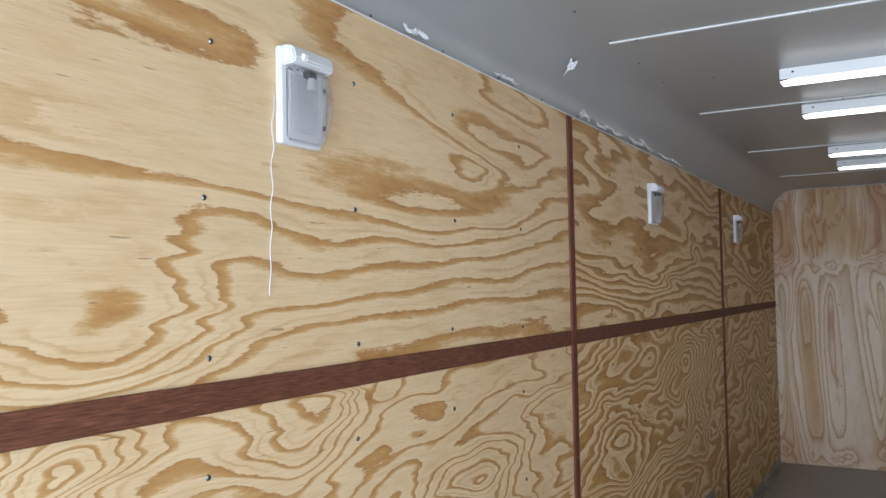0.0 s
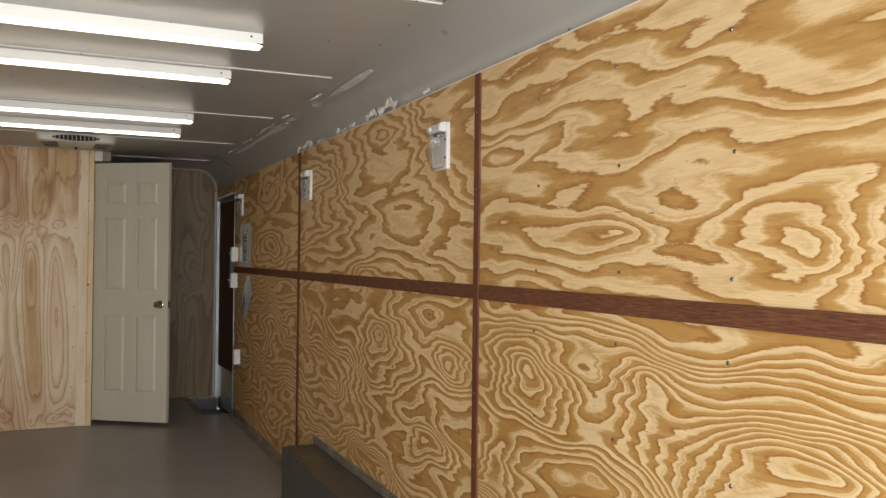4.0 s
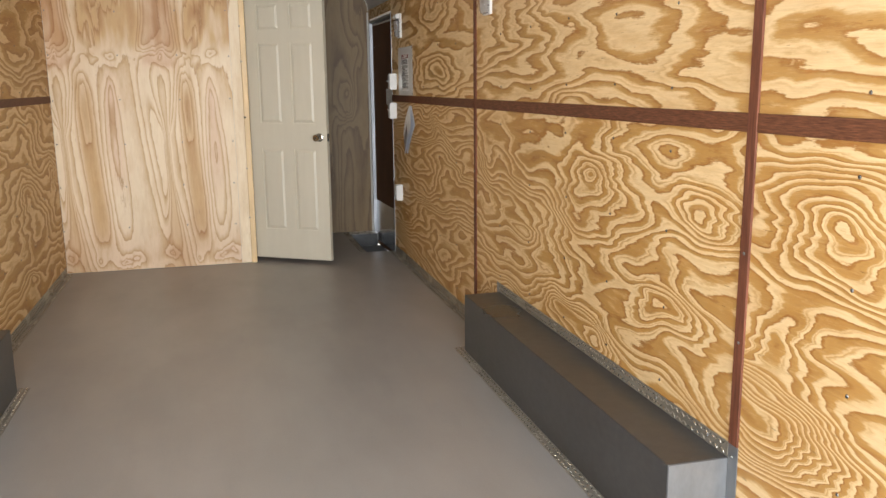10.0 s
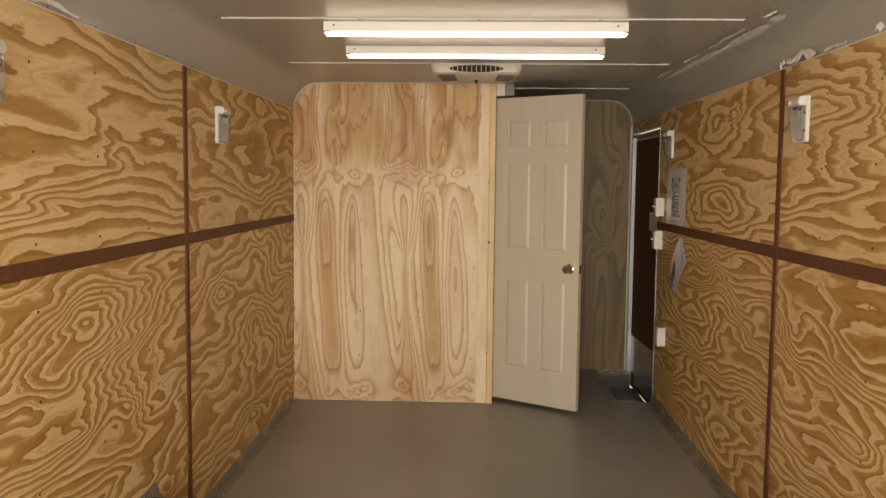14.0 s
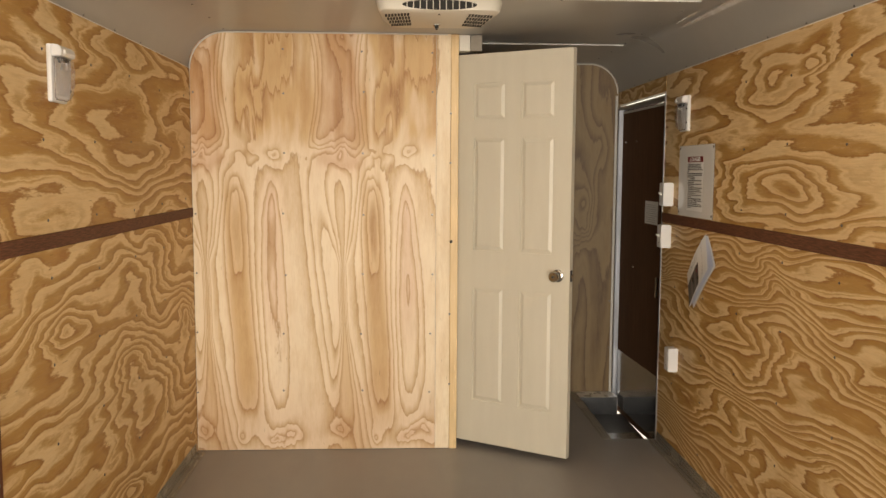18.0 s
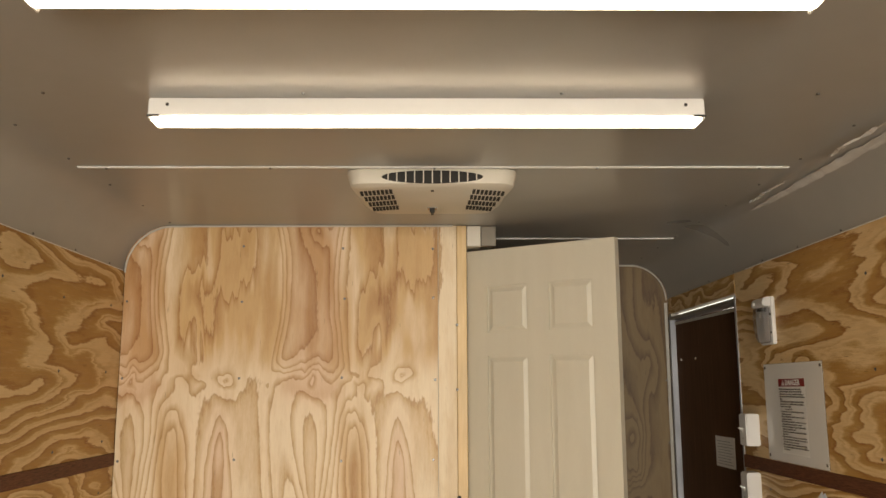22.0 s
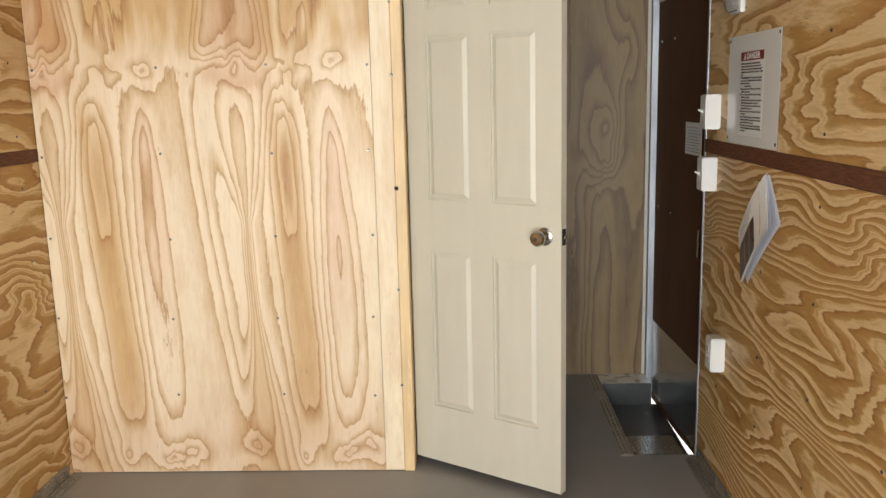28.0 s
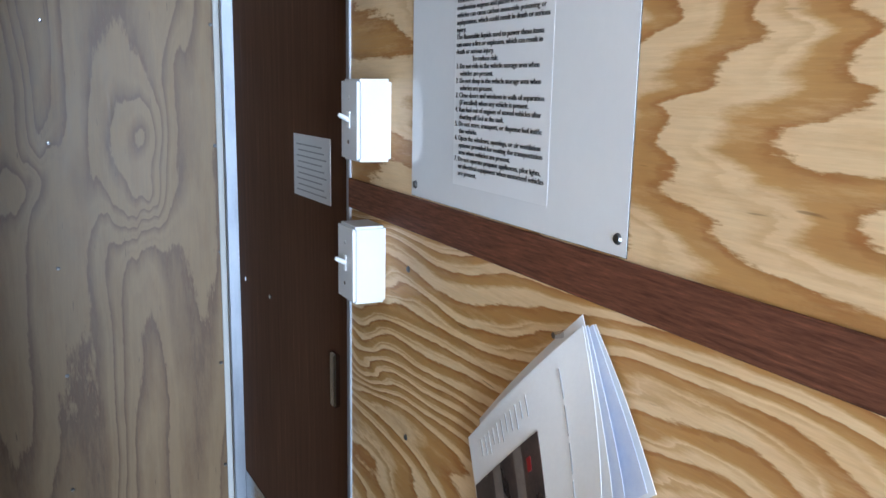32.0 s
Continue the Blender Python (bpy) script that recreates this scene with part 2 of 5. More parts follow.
M["mahogany_up"] = stained_wood("mahogany_batten", (0.10, 0.034, 0.020), (0.18, 0.066, 0.039), (90, 90, 7))
for k in ("mahogany", "mahogany_up"):
    shader(M[k])["Roughness"].default_value = 0.6
    shader(M[k])["Specular IOR Level"].default_value = 0.25
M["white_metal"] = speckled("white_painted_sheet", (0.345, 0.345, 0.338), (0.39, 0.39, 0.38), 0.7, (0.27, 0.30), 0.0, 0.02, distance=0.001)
M["lamp_white"] = speckled("white_enamel", (0.78, 0.78, 0.77), (0.82, 0.82, 0.81), 4, (0.35, 0.45), 0.0, 0.02)
M["plastic"] = speckled("white_plastic", (0.63, 0.63, 0.63), (0.67, 0.67, 0.67), 12, (0.28, 0.4), 0.0, 0.05)
M["floor"] = floor_paint("grey_floor_paint", (0.252, 0.243, 0.241), (0.30, 0.291, 0.289))
# dark tone of the wheel box body includes the shade on its sides
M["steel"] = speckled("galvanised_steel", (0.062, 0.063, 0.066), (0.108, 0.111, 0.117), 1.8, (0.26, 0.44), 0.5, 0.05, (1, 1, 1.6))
M["tread_base"] = speckled("dull_tread_plate", (0.25, 0.235, 0.21), (0.36, 0.34, 0.30), 6.0, (0.36, 0.46), 0.6, 0.04)
# paler copy of the box steel, with rear daylight put into the colour
M["steel_daylit"] = speckled("daylit_galvanised_sheet", (0.17, 0.18, 0.195), (0.27, 0.285, 0.305), 3.0, (0.30, 0.42), 0.45, 0.03, (1, 1, 0.5))
M["kick"] = speckled("bare_steel_sheet", (0.34, 0.345, 0.35), (0.46, 0.465, 0.47), 2.0, (0.10, 0.22), 0.95, 0.10)
M["tread"] = speckled("tread_plate", (0.40, 0.385, 0.35), (0.60, 0.58, 0.53), 5.0, (0.20, 0.32), 0.9, 0.04)
M["bright"] = speckled("bright_metal", (0.62, 0.62, 0.62), (0.75, 0.75, 0.75), 20, (0.2, 0.3), 1.0, 0.03)
M["screw"] = speckled("zinc_screw", (0.15, 0.15, 0.155), (0.24, 0.24, 0.24), 60, (0.3, 0.4), 1.0, 0.05)
M["nickel"] = speckled("satin_nickel", (0.42, 0.41, 0.395), (0.52, 0.51, 0.49), 20, (0.12, 0.22), 1.0, 0.02)
M["alu"] = speckled("aluminium_frame", (0.34, 0.36, 0.40), (0.46, 0.48, 0.52), 6, (0.36, 0.48), 0.75, 0.03, (8, 8, 1))
M["dull_alu"] = speckled("weathered_aluminium", (0.22, 0.215, 0.205), (0.33, 0.32, 0.305), 8, (0.35, 0.5), 0.7, 0.05, (8, 1, 8))
# tread plate of the far ledge: reflected daylight put into its pale colour
M["plate_lit"] = speckled("lit_tread_plate", (0.62, 0.63, 0.64), (0.82, 0.83, 0.84), 14, (0.22, 0.38), 0.45, 0.15)
M["dusty_plate"] = speckled("dusty_tread_plate", (0.30, 0.285, 0.255), (0.46, 0.44, 0.40), 14, (0.30, 0.45), 0.35, 0.12)
M["black"] = material("black_plastic", (0.015, 0.015, 0.016), 0.5)
M["door"] = speckled("cream_door_paint", (0.555, 0.520, 0.435), (0.595, 0.560, 0.472), 3, (0.38, 0.5), 0.0, 0.10, (6, 6, 1), 0.001)
M["brown"] = stained_wood("brown_door_vinyl", (0.092, 0.041, 0.021), (0.130, 0.060, 0.031), (60, 60, 3))
shader(M["brown"])["Roughness"].default_value = 0.75
shader(M["brown"])["Specular IOR Level"].default_value = 0.2
M["paper"] = speckled("paper", (0.74, 0.74, 0.74), (0.8, 0.8, 0.8), 10, (0.45, 0.6), 0.0, 0.08)
M["sign"] = speckled("glossy_white_board", (0.78, 0.80, 0.82), (0.82, 0.84, 0.86), 5, (0.04, 0.08), 0.0, 0.005)
M["label"] = speckled("label_vinyl", (0.79, 0.81, 0.83), (0.83, 0.85, 0.87), 5, (0.3, 0.4), 0.0, 0.01)
M["red"] = material("label_red", (0.22, 0.012, 0.012), 0.4)
M["ink"] = material("black_ink", (0.02, 0.02, 0.022), 0.5)
M["photo"] = speckled("printed_photo", (0.010, 0.010, 0.012), (0.11, 0.075, 0.06), 14, (0.25, 0.35), 0.0, 0.02)
M["print"] = material("grey_print", (0.36, 0.36, 0.37), 0.5)
M["ac"] = speckled("ivory_plastic", (0.62, 0.59, 0.52), (0.67, 0.64, 0.57), 8, (0.4, 0.5), 0.0, 0.05)
M["header"] = speckled("tan_board", (0.21, 0.185, 0.15), (0.25, 0.222, 0.185), 5, (0.5, 0.6), 0.0, 0.05)
M["dark"] = material("dark_cavity", (0.02, 0.019, 0.018), 0.8)
M["reflector"] = speckled("lamp_reflector", (0.5, 0.5, 0.5), (0.65, 0.65, 0.65), 15, (0.3, 0.4), 0.3, 0.05)
M["ground"] = speckled("gravel", (0.40, 0.39, 0.37), (0.55, 0.54, 0.52), 3, (0.8, 0.9), 0.0, 0.5, distance=0.02)
M["shell"] = speckled("plain_shell", (0.5, 0.48, 0.45), (0.56, 0.54, 0.5), 3, (0.6, 0.7), 0.0, 0.05)
M["lens"] = material("clear_lens", (0.90, 0.90, 0.92), 0.06)
shader(M["lens"])["Transmission Weight"].default_value = 0.92
shader(M["lens"])["IOR"].default_value = 1.2
M["film"] = material("torn_clear_film", (0.92, 0.92, 0.92), 0.10)
shader(M["film"])["Transmission Weight"].default_value = 0.2
M["tube"] = material("lit_diffuser", (0.9, 0.9, 0.9), 0.5)
shader(M["tube"])["Emission Color"].default_value = (1.0, 0.93, 0.82, 1)
shader(M["tube"])["Emission Strength"].default_value = TUBE_POWER


# ---- mesh helpers ----
def part(name, bm, mat, parent=None, label=""):
    """Links a bmesh (or mesh) as one object, under a thing if one is given."""
    if isinstance(bm, bmesh.types.BMesh):
        me = bpy.data.meshes.new(name)
        bmesh.ops.recalc_face_normals(bm, faces=bm.faces)
        bm.to_mesh(me)
        bm.free()
    else:
        me = bm
    if mat and not me.materials:
        me.materials.append(mat)
    ob = new(name, me)
    if parent:
        ob.parent = parent
    if label:
        ob["label"] = label
    return ob


def smooth(ob, angle=35):
    ob.data.shade_smooth()
    ob.data.set_sharp_from_angle(angle=radians(angle))
    return ob


def thing(name, m, label, category, group="", kind=""):
    ob = new(name)
    ob.empty_display_size = 0.1
    ob.matrix_world = m
    return tagged(ob, label, category, group, kind)


def box(x0, x1, y0, y1, z0, z1, bevel=0.0, segments=1, bm=None):
    b = bmesh.new()
    bmesh.ops.create_cube(b, size=1)
    bmesh.ops.transform(b, matrix=Matrix.LocRotScale(((x0 + x1) / 2, (y0 + y1) / 2, (z0 + z1) / 2), None, (abs(x1 - x0), abs(y1 - y0), abs(z1 - z0))), verts=b.verts)
    if bevel:
        bmesh.ops.bevel(b, geom=b.edges[:], offset=bevel, segments=segments, affect="EDGES", profile=0.6)
    if bm is None:
        return b
    add(bm, b)
    return bm


def add(bm, other):
    me = bpy.data.meshes.new("temp")
    other.to_mesh(me)
    other.free()
    bm.from_mesh(me)
    bpy.data.meshes.remove(me)


def rod(p0, p1, r0, r1=None, seg=16, bm=None):
    b = bmesh.new()
    p0, p1 = Vector(p0), Vector(p1)
    bmesh.ops.create_cone(b, cap_ends=True, segments=seg, radius1=r0, radius2=r0 if r1 is None else r1, depth=(p1 - p0).length)
    q = (p1 - p0).to_track_quat("Z", "Y").to_matrix().to_4x4()
    bmesh.ops.transform(b, matrix=Matrix.Translation((p0 + p1) / 2) @ q, verts=b.verts)
    if bm is None:
        return b
    add(bm, b)
    return bm


def lathe(profile, seg=24, axis="Y"):
    """Turns (radius, height) pairs about an axis."""
    b = bmesh.new()
    rings = []
    for r, h in profile:
        ring = []
        for k in range(seg):
            a = 2 * math.pi * k / seg
            c, s = r * math.cos(a), r * math.sin(a)
            ring.append(b.verts.new((c, h, s) if axis == "Y" else (c, s, h)))
        rings.append(ring)
    for p, q in zip(rings, rings[1:]):
        for k in range(seg):
            b.faces.new((p[k], p[(k + 1) % seg], q[(k + 1) % seg], q[k]))
    b.faces.new(rings[0])
    b.faces.new(rings[-1])
    return b


def prism(outline, depth, axis="y"):
    """An outline of (a, b) pairs, pushed through a depth range."""
    b = bmesh.new()
    put = {"y": lambda a, c, d: (a, d, c), "x": lambda a, c, d: (d, a, c), "z": lambda a, c, d: (a, c, d)}[axis]
    lo, hi = [[b.verts.new(put(a, c, d)) for a, c in outline] for d in depth]
    n = len(outline)
    b.faces.new(lo)
    b.faces.new(hi)
    for k in range(n):
        b.faces.new((lo[k], lo[(k + 1) % n], hi[(k + 1) % n], hi[k]))
    return b


def tube_curve(name, pts, r, mat, parent=None):
    cu = bpy.data.curves.new(name, "CURVE")
    cu.dimensions, cu.bevel_depth, cu.bevel_resolution = "3D", r, 2
    sp = cu.splines.new("NURBS")
    sp.points.add(len(pts) - 1)
    for p, q in zip(sp.points, pts):
        p.co = (*q, 1)
    sp.use_endpoint_u, sp.order_u = True, 3
    ob = bpy.data.objects.new(name, cu)
    me = bpy.data.meshes.new_from_object(ob)
    bpy.data.objects.remove(ob)
    return part(name, me, mat, parent)


def text_mesh(body, size, wide=1.0, align="LEFT", heavy=0.0, thick=0.0003):
    cu = bpy.data.curves.new("text", "FONT")
    cu.body, cu.size, cu.align_x, cu.extrude, cu.offset, cu.resolution_u = body, size, align, thick, heavy, 2
    ob = bpy.data.objects.new("text", cu)
    me = bpy.data.meshes.new_from_object(ob)
    bpy.data.objects.remove(ob)
    me.transform(Matrix.Diagonal((wide, 1, 1, 1)))
    return me


# ---- grain field of the veneer ----
def lattice(x, y, seed):
    """Gradient noise in two dimensions, about -0.7 to 0.7."""
    rng = np.random.RandomState(seed)
    perm = rng.permutation(256)
    ang = rng.rand(256) * 2 * np.pi
    xi, yi = np.floor(x).astype(int), np.floor(y).astype(int)
    fx, fy = x - xi, y - yi
    out = 0.0
    ux, uy = fx * fx * fx * (fx * (fx * 6 - 15) + 10), fy * fy * fy * (fy * (fy * 6 - 15) + 10)
    for dx in (0, 1):
        for dy in (0, 1):
            a = ang[perm[(perm[(xi + dx) % 256] + yi + dy) % 256]]
            g = np.cos(a) * (fx - dx) + np.sin(a) * (fy - dy)
            out = out + g * (ux if dx else 1 - ux) * (uy if dy else 1 - uy)
    return out


def grain_field(u, v, seed, levels, eyes, busy=1.0, lean=0.0, long=1.0, zig=1.0, bend=None):
    """Growth rings met by the veneer knife: u runs along the grain, v across. eyes: u, v, rings, half length, half width."""
    eyes = [(a / long, b, c, d / long, e) for a, b, c, d, e in eyes]
    u = u / long
    wu = u + 0.10 * lattice(u * 2.3 + 9, v * 3.1, seed + 5) + zig * (0.055 * lattice(u * 2.6, v * 12.0, seed + 11) + 0.026 * lattice(u * 5.5, v * 31.0, seed + 12) + 0.016 * lattice(u * 11.0, v * 64.0, seed + 13))
    wv = v + 0.055 * lattice(u * 3.1, v * 4.3 + 3, seed + 6) + 0.018 * lattice(u * 8.0, v * 12.0, seed + 7)
    f = levels * (1.00 * lattice(wu * 0.62 + 11, wv * 1.9 + 5, seed) + 0.50 * busy * lattice(wu * 1.5, wv * 5.0, seed + 1)
                  + 0.17 * busy * lattice(wu * 4.2, wv * 11.5, seed + 2) + 0.06 * busy * lattice(wu * 9.0, wv * 26.0, seed + 3))
    f = f + lean * wv
    if bend:
        f = f + bend(wu * long, wv)
    for eu, ev, rings, ru, rv in eyes:
        d = np.sqrt(((wu - eu) / ru) ** 2 + ((wv - ev) / rv) ** 2 + 0.02)
        f = f + rings * (0.62 * np.exp(-0.45 * d * d) + 0.40 * np.exp(-1.1 * d))
    return f


def sheet(parent, origin, along, across, length, width, mat, seed, levels=7.0, eyes=(), busy=1.0, lean=0.0, thick=0.012, step=0.013, label="", long=1.0, zig=1.0, bend=None, figure=None):
    """A plywood sheet: its front is a grid that carries the grain field, its edges go back into the wall."""
    nu, nv = max(2, int(length / step)), max(2, int(width / (0.42 * step)))
    u, v = np.meshgrid(np.linspace(0, length, nu + 1), np.linspace(0, width, nv + 1), indexing="ij")
    extra = {}
    if figure:
        f, extra = figure(u, v)
        f = f.ravel()
    else:
        f = grain_field(u, v, seed, levels, eyes, busy, lean, long, zig, bend).ravel()
    co = np.stack([u.ravel(), v.ravel(), 0 * u.ravel()], 1)
    idx = np.arange((nu + 1) * (nv + 1)).reshape(nu + 1, nv + 1)
    quads = np.stack([idx[:-1, :-1], idx[1:, :-1], idx[1:, 1:], idx[:-1, 1:]], -1).reshape(-1, 4)
    rim = np.concatenate([idx[:, 0], idx[-1, 1:], idx[::-1, -1][1:], idx[0, ::-1][1:-1]])
    back = len(co) + np.arange(len(rim))
    co = np.concatenate([co, co[rim] - (0, 0, thick)])
    f = np.concatenate([f, f[rim]])
    nxt = np.roll(np.arange(len(rim)), -1)
    sides = np.stack([rim[nxt], rim, back, back[nxt]], 1)
    me = bpy.data.meshes.new("plywood_sheet")
    me.from_pydata(co.tolist(), [], np.concatenate([quads, sides]).tolist())
    a = me.attributes.new("grain", "FLOAT", "POINT")
    a.data.foreach_set("value", f.astype(np.float32))
    for name, value in extra.items():
        value = value.ravel()
        a = me.attributes.new(name, "FLOAT", "POINT")
        a.data.foreach_set("value", np.concatenate([value, value[rim]]).astype(np.float32))
    ob = part("plywood_sheet", me, mat, parent, label)
    x, y = Vector(along), Vector(across)
    ob.matrix_world = Matrix.Translation(origin) @ Matrix((x, y, x.cross(y))).transposed().to_4x4()
    return ob


# ---- ground and shell ----
g = bmesh.new()
bmesh.ops.create_grid(g, x_segments=8, y_segments=8, size=400)
ob = part("ground", g, M["ground"])
ob.location = (0, 0, -0.55)
tagged(ob, "pale gravel ground outside the trailer", "ground", kind="structure")

T = 0.05
floor_bm = box(XL - T, XR + T, Y0, 7.10, -0.05, 0.0)
box(XL - T, 1.27, 7.10, YB + T, -0.05, 0.0, bm=floor_bm)
box(1.27, XR + 0.008, 7.935, YB + T, -0.12, 0.0, bm=floor_bm)
tagged(part("floor", floor_bm, M["floor"]), "grey painted plywood trailer floor, lightly scuffed", "floor", kind="structure")

# ceiling: flat white sheet with rounded coves, down to the plywood
arc = [(XL - 0.004, ZW)] + [(XL - 0.004 + COVE * (1 - math.cos(a)), CE - COVE + COVE * math.sin(a)) for a in np.linspace(0.05, math.pi / 2, 12)]
inner = arc + [(XL + XR - x, z) for x, z in reversed(arc)]
outer = [(XR + T, ZW), (XR + T, CE + 0.06), (XL - T, CE + 0.06), (XL - T, ZW)]
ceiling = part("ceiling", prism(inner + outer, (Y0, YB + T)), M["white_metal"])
smooth(ceiling, 30)
tagged(ceiling, "white painted metal ceiling with coved edges", "ceiling", kind="structure")

wall_left = tagged(part("wall_left", box(XL - T, XL - 0.012, Y0, YB + T, -0.05, ZW), M["shell"]), "plywood-lined left trailer wall with a mahogany rail", "wall", kind="structure")
wr = box(XR + 0.012, XR + T, Y0, 7.10, -0.05, ZW)
box(XR + 0.012, XR + T, 8.05, YB + T, -0.05, ZW, bm=wr)
box(XR + 0.012, XR + T, 7.10, 8.05, 1.885, ZW, bm=wr)
wall_right = tagged(part("wall_right", wr, M["shell"]), "plywood-lined right trailer wall with a mahogany rail", "wall", kind="structure")
wall_front = tagged(part("wall_front", box(XL - T, XR + T, YB + 0.012, YB + T, -0.05, CE), M["shell"]), "front wall behind the passage, plywood toned dark for shade", "wall", kind="structure")
pw = box(XL - 0.012, 0.386, YP + 0.012, YP + 0.09, 0.0, CE)
partition = tagged(part("partition", pw, M["shell"]), "pale plywood partition wall of the front room", "wall", kind="structure")
sw = box(0.34, 0.40, 7.64, YB + 0.012, 0.0, CE)
box(0.34, 0.40, YP + 0.09, 7.64, 2.06, CE, bm=sw)
side = tagged(part("partition_side", sw, M["shell"]), "short side wall of the front room with a doorway", "wall", kind="structure")

# plywood sheets; eyes are given as y, z, rings, half length, half width
EYES = {
    ("R", 0, 0): [(1.057, 0.942, 9, 0.26, 0.075), (1.261, 0.741, 7, 0.075, 0.06), (0.43, 0.88, 10, 0.12, 0.10), (0.944, 0.596, 4, 0.06, 0.06), (0.472, 0.571, 5, 0.08, 0.08), (1.118, 0.327, 7, 0.16, 0.05), (1.259, 0.131, 5, 0.08, 0.06), (1.542, 1.059, 3, 0.08, 0.04), (2.097, 0.992, 5, 0.12, 0.07)],
    ("R", 1, 0): [(3.44, 1.00, 6, 0.24, 0.09), (3.64, 0.78, 5, 0.16, 0.08), (2.64, 0.95, 7, 0.12, 0.10), (2.82, 0.59, 4, 0.12, 0.06), (4.3, 0.9, 5, 0.2, 0.08)],
    ("R", 2, 0): [(6.18, 0.76, 6, 0.20, 0.10), (5.38, 0.97, 5, 0.12, 0.08), (6.60, 0.34, 5, 0.20, 0.09), (5.90, 0.72, 4, 0.16, 0.09), (6.32, 0.58, 4, 0.16, 0.08)],
    ("R", 2, 1): [(5.79, 1.79, 5, 0.22, 0.11), (5.74, 1.43, 5, 0.40, 0.12)],
    ("R", 0, 1): [(1.81, 1.40, 3, 0.16, 0.05), (1.75, 1.65, 2, 0.16, 0.06), (1.10, 1.38, 5, 0.14, 0.07)],
    ("R", 1, 1): [(4.42, 1.68, 5, 0.36, 0.14), (3.55, 1.34, 3, 0.40, 0.10), (2.90, 1.74, 2, 0.16, 0.08)],
    ("L", 0, 1): [(1.98, 1.60, 2, 0.22, 0.05), (1.40, 1.58, 3, 0.34, 0.06), (0.62, 1.38, 3, 0.16, 0.06), (1.83, 1.80, 2, 0.14, 0.05)],
    ("L", 0, 0): [(1.22, 1.18, 4, 0.10, 0.05), (0.61, 1.15, 4, 0.08, 0.06), (1.87, 0.75, 5, 0.18, 0.08)],
    ("L", 1, 1): [(3.52, 1.42, 5, 0.40, 0.13), (2.87, 1.86, 3, 0.18, 0.08)],
    ("L", 1, 0): [(4.05, 0.98, 9, 0.28, 0.10), (2.83, 1.02, 6, 0.16, 0.10), (3.88, 0.71, 8, 0.26, 0.09), (3.02, 0.83, 4, 0.16, 0.08)],
    ("L", 2, 0): [(6.03, 1.06, 4, 0.22, 0.10), (6.24, 0.49, 4, 0.24, 0.12), (5.98, 0.74, 3, 0.2, 0.1)],
    ("L", 2, 1): [(5.87, 1.49, 3, 0.28, 0.10)],
}
# rings over the sheet, busyness, lean, length of the figure, zigzag
LEVELS = {("R", 0, 0): (8.0, 1.3, 0, 1.3, 0.85), ("R", 1, 0): (8.0, 1.1, 0, 1.4, 1.0), ("R", 2, 0): (7.0, 1.3, 26.0, 1.8, 0.9), ("R", 0, 1): (6.5, 1.0, 4.0, 1.3, 1.4), ("R", 1, 1): (7.5, 0.9, 7.0, 1.6, 1.4), ("R", 2, 1): (5.0, 1.2, 4.0, 1.7, 1.1),
          ("L", 0, 0): (9.5, 1.3, 0, 1.4, 1.0), ("L", 0, 1): (3.0, 0.9, 8.0, 2.6, 0.8), ("L", 1, 0): (8.0, 1.3, 0, 1.4, 1.0), ("L", 1, 1): (6.0, 0.9, 12.0, 1.8, 1.5), ("L", 2, 0): (4.2, 1.1, -13.0, 1.1, 1.2), ("L", 2, 1): (5.0, 1.0, 4.0, 1.5, 1.2)}


def wall_sheets(parent, x, sign, rows, ends):
    mark = "L" if sign > 0 else "R"
    for k, (y0, y1) in enumerate(zip(ends, ends[1:])):
        for r, (z0, z1) in enumerate(rows):
            eyes = EYES.get((mark, k, r), ())
            wild = random.Random(100 + 10 * k + r + (50 if sign > 0 else 0))
            eyes = list(eyes)
            for _ in range(11 if r == 0 else 5):
                ring = wild.uniform(2.0, 5.5) if r == 0 else wild.uniform(1.2, 2.6)
                eyes.append((wild.uniform(y0, y1), wild.uniform(z0, z1), ring * wild.choice((1, 1, -1)), wild.uniform(0.05, 0.17), wild.uniform(0.025, 0.065)))
            veneer = M["ply_light"] if (mark, k) == ("L", 0) else M["ply_warm"] if r == 1 and (mark, k) != ("L", 2) else M["ply"]
            levels, busy, lean, long, zig = LEVELS[(mark, k, r)]
            levels, busy = levels * 1.3, busy * 0.62
            gain = 0.55 if (mark, k) == ("L", 2) else 0.6 if k == 2 and r == 0 else 0.75 if k == 2 or r == 1 else 1.4
            gain = min(gain, 0.72) if k == 1 else gain
            eyes = [(y, z, gain * n, 1.15 * a, 1.15 * b) for y, z, n, a, b in eyes]
            if sign > 0:
                sheet(parent, (x, y0, z0), (0, 1, 0), (0, 0, 1), y1 - y0, z1 - z0, veneer, 31 * k + 7 * r + 3, levels, [(y - y0, z - z0, n, a, b) for y, z, n, a, b in eyes], busy, lean, long=long, zig=zig)
            else:
                sheet(parent, (x, y1, z0), (0, -1, 0), (0, 0, 1), y1 - y0, z1 - z0, veneer, 43 * k + 11 * r + 17, levels, [(y1 - y, z - z0, n, a, b) for y, z, n, a, b in eyes], busy, lean, long=long, zig=zig)


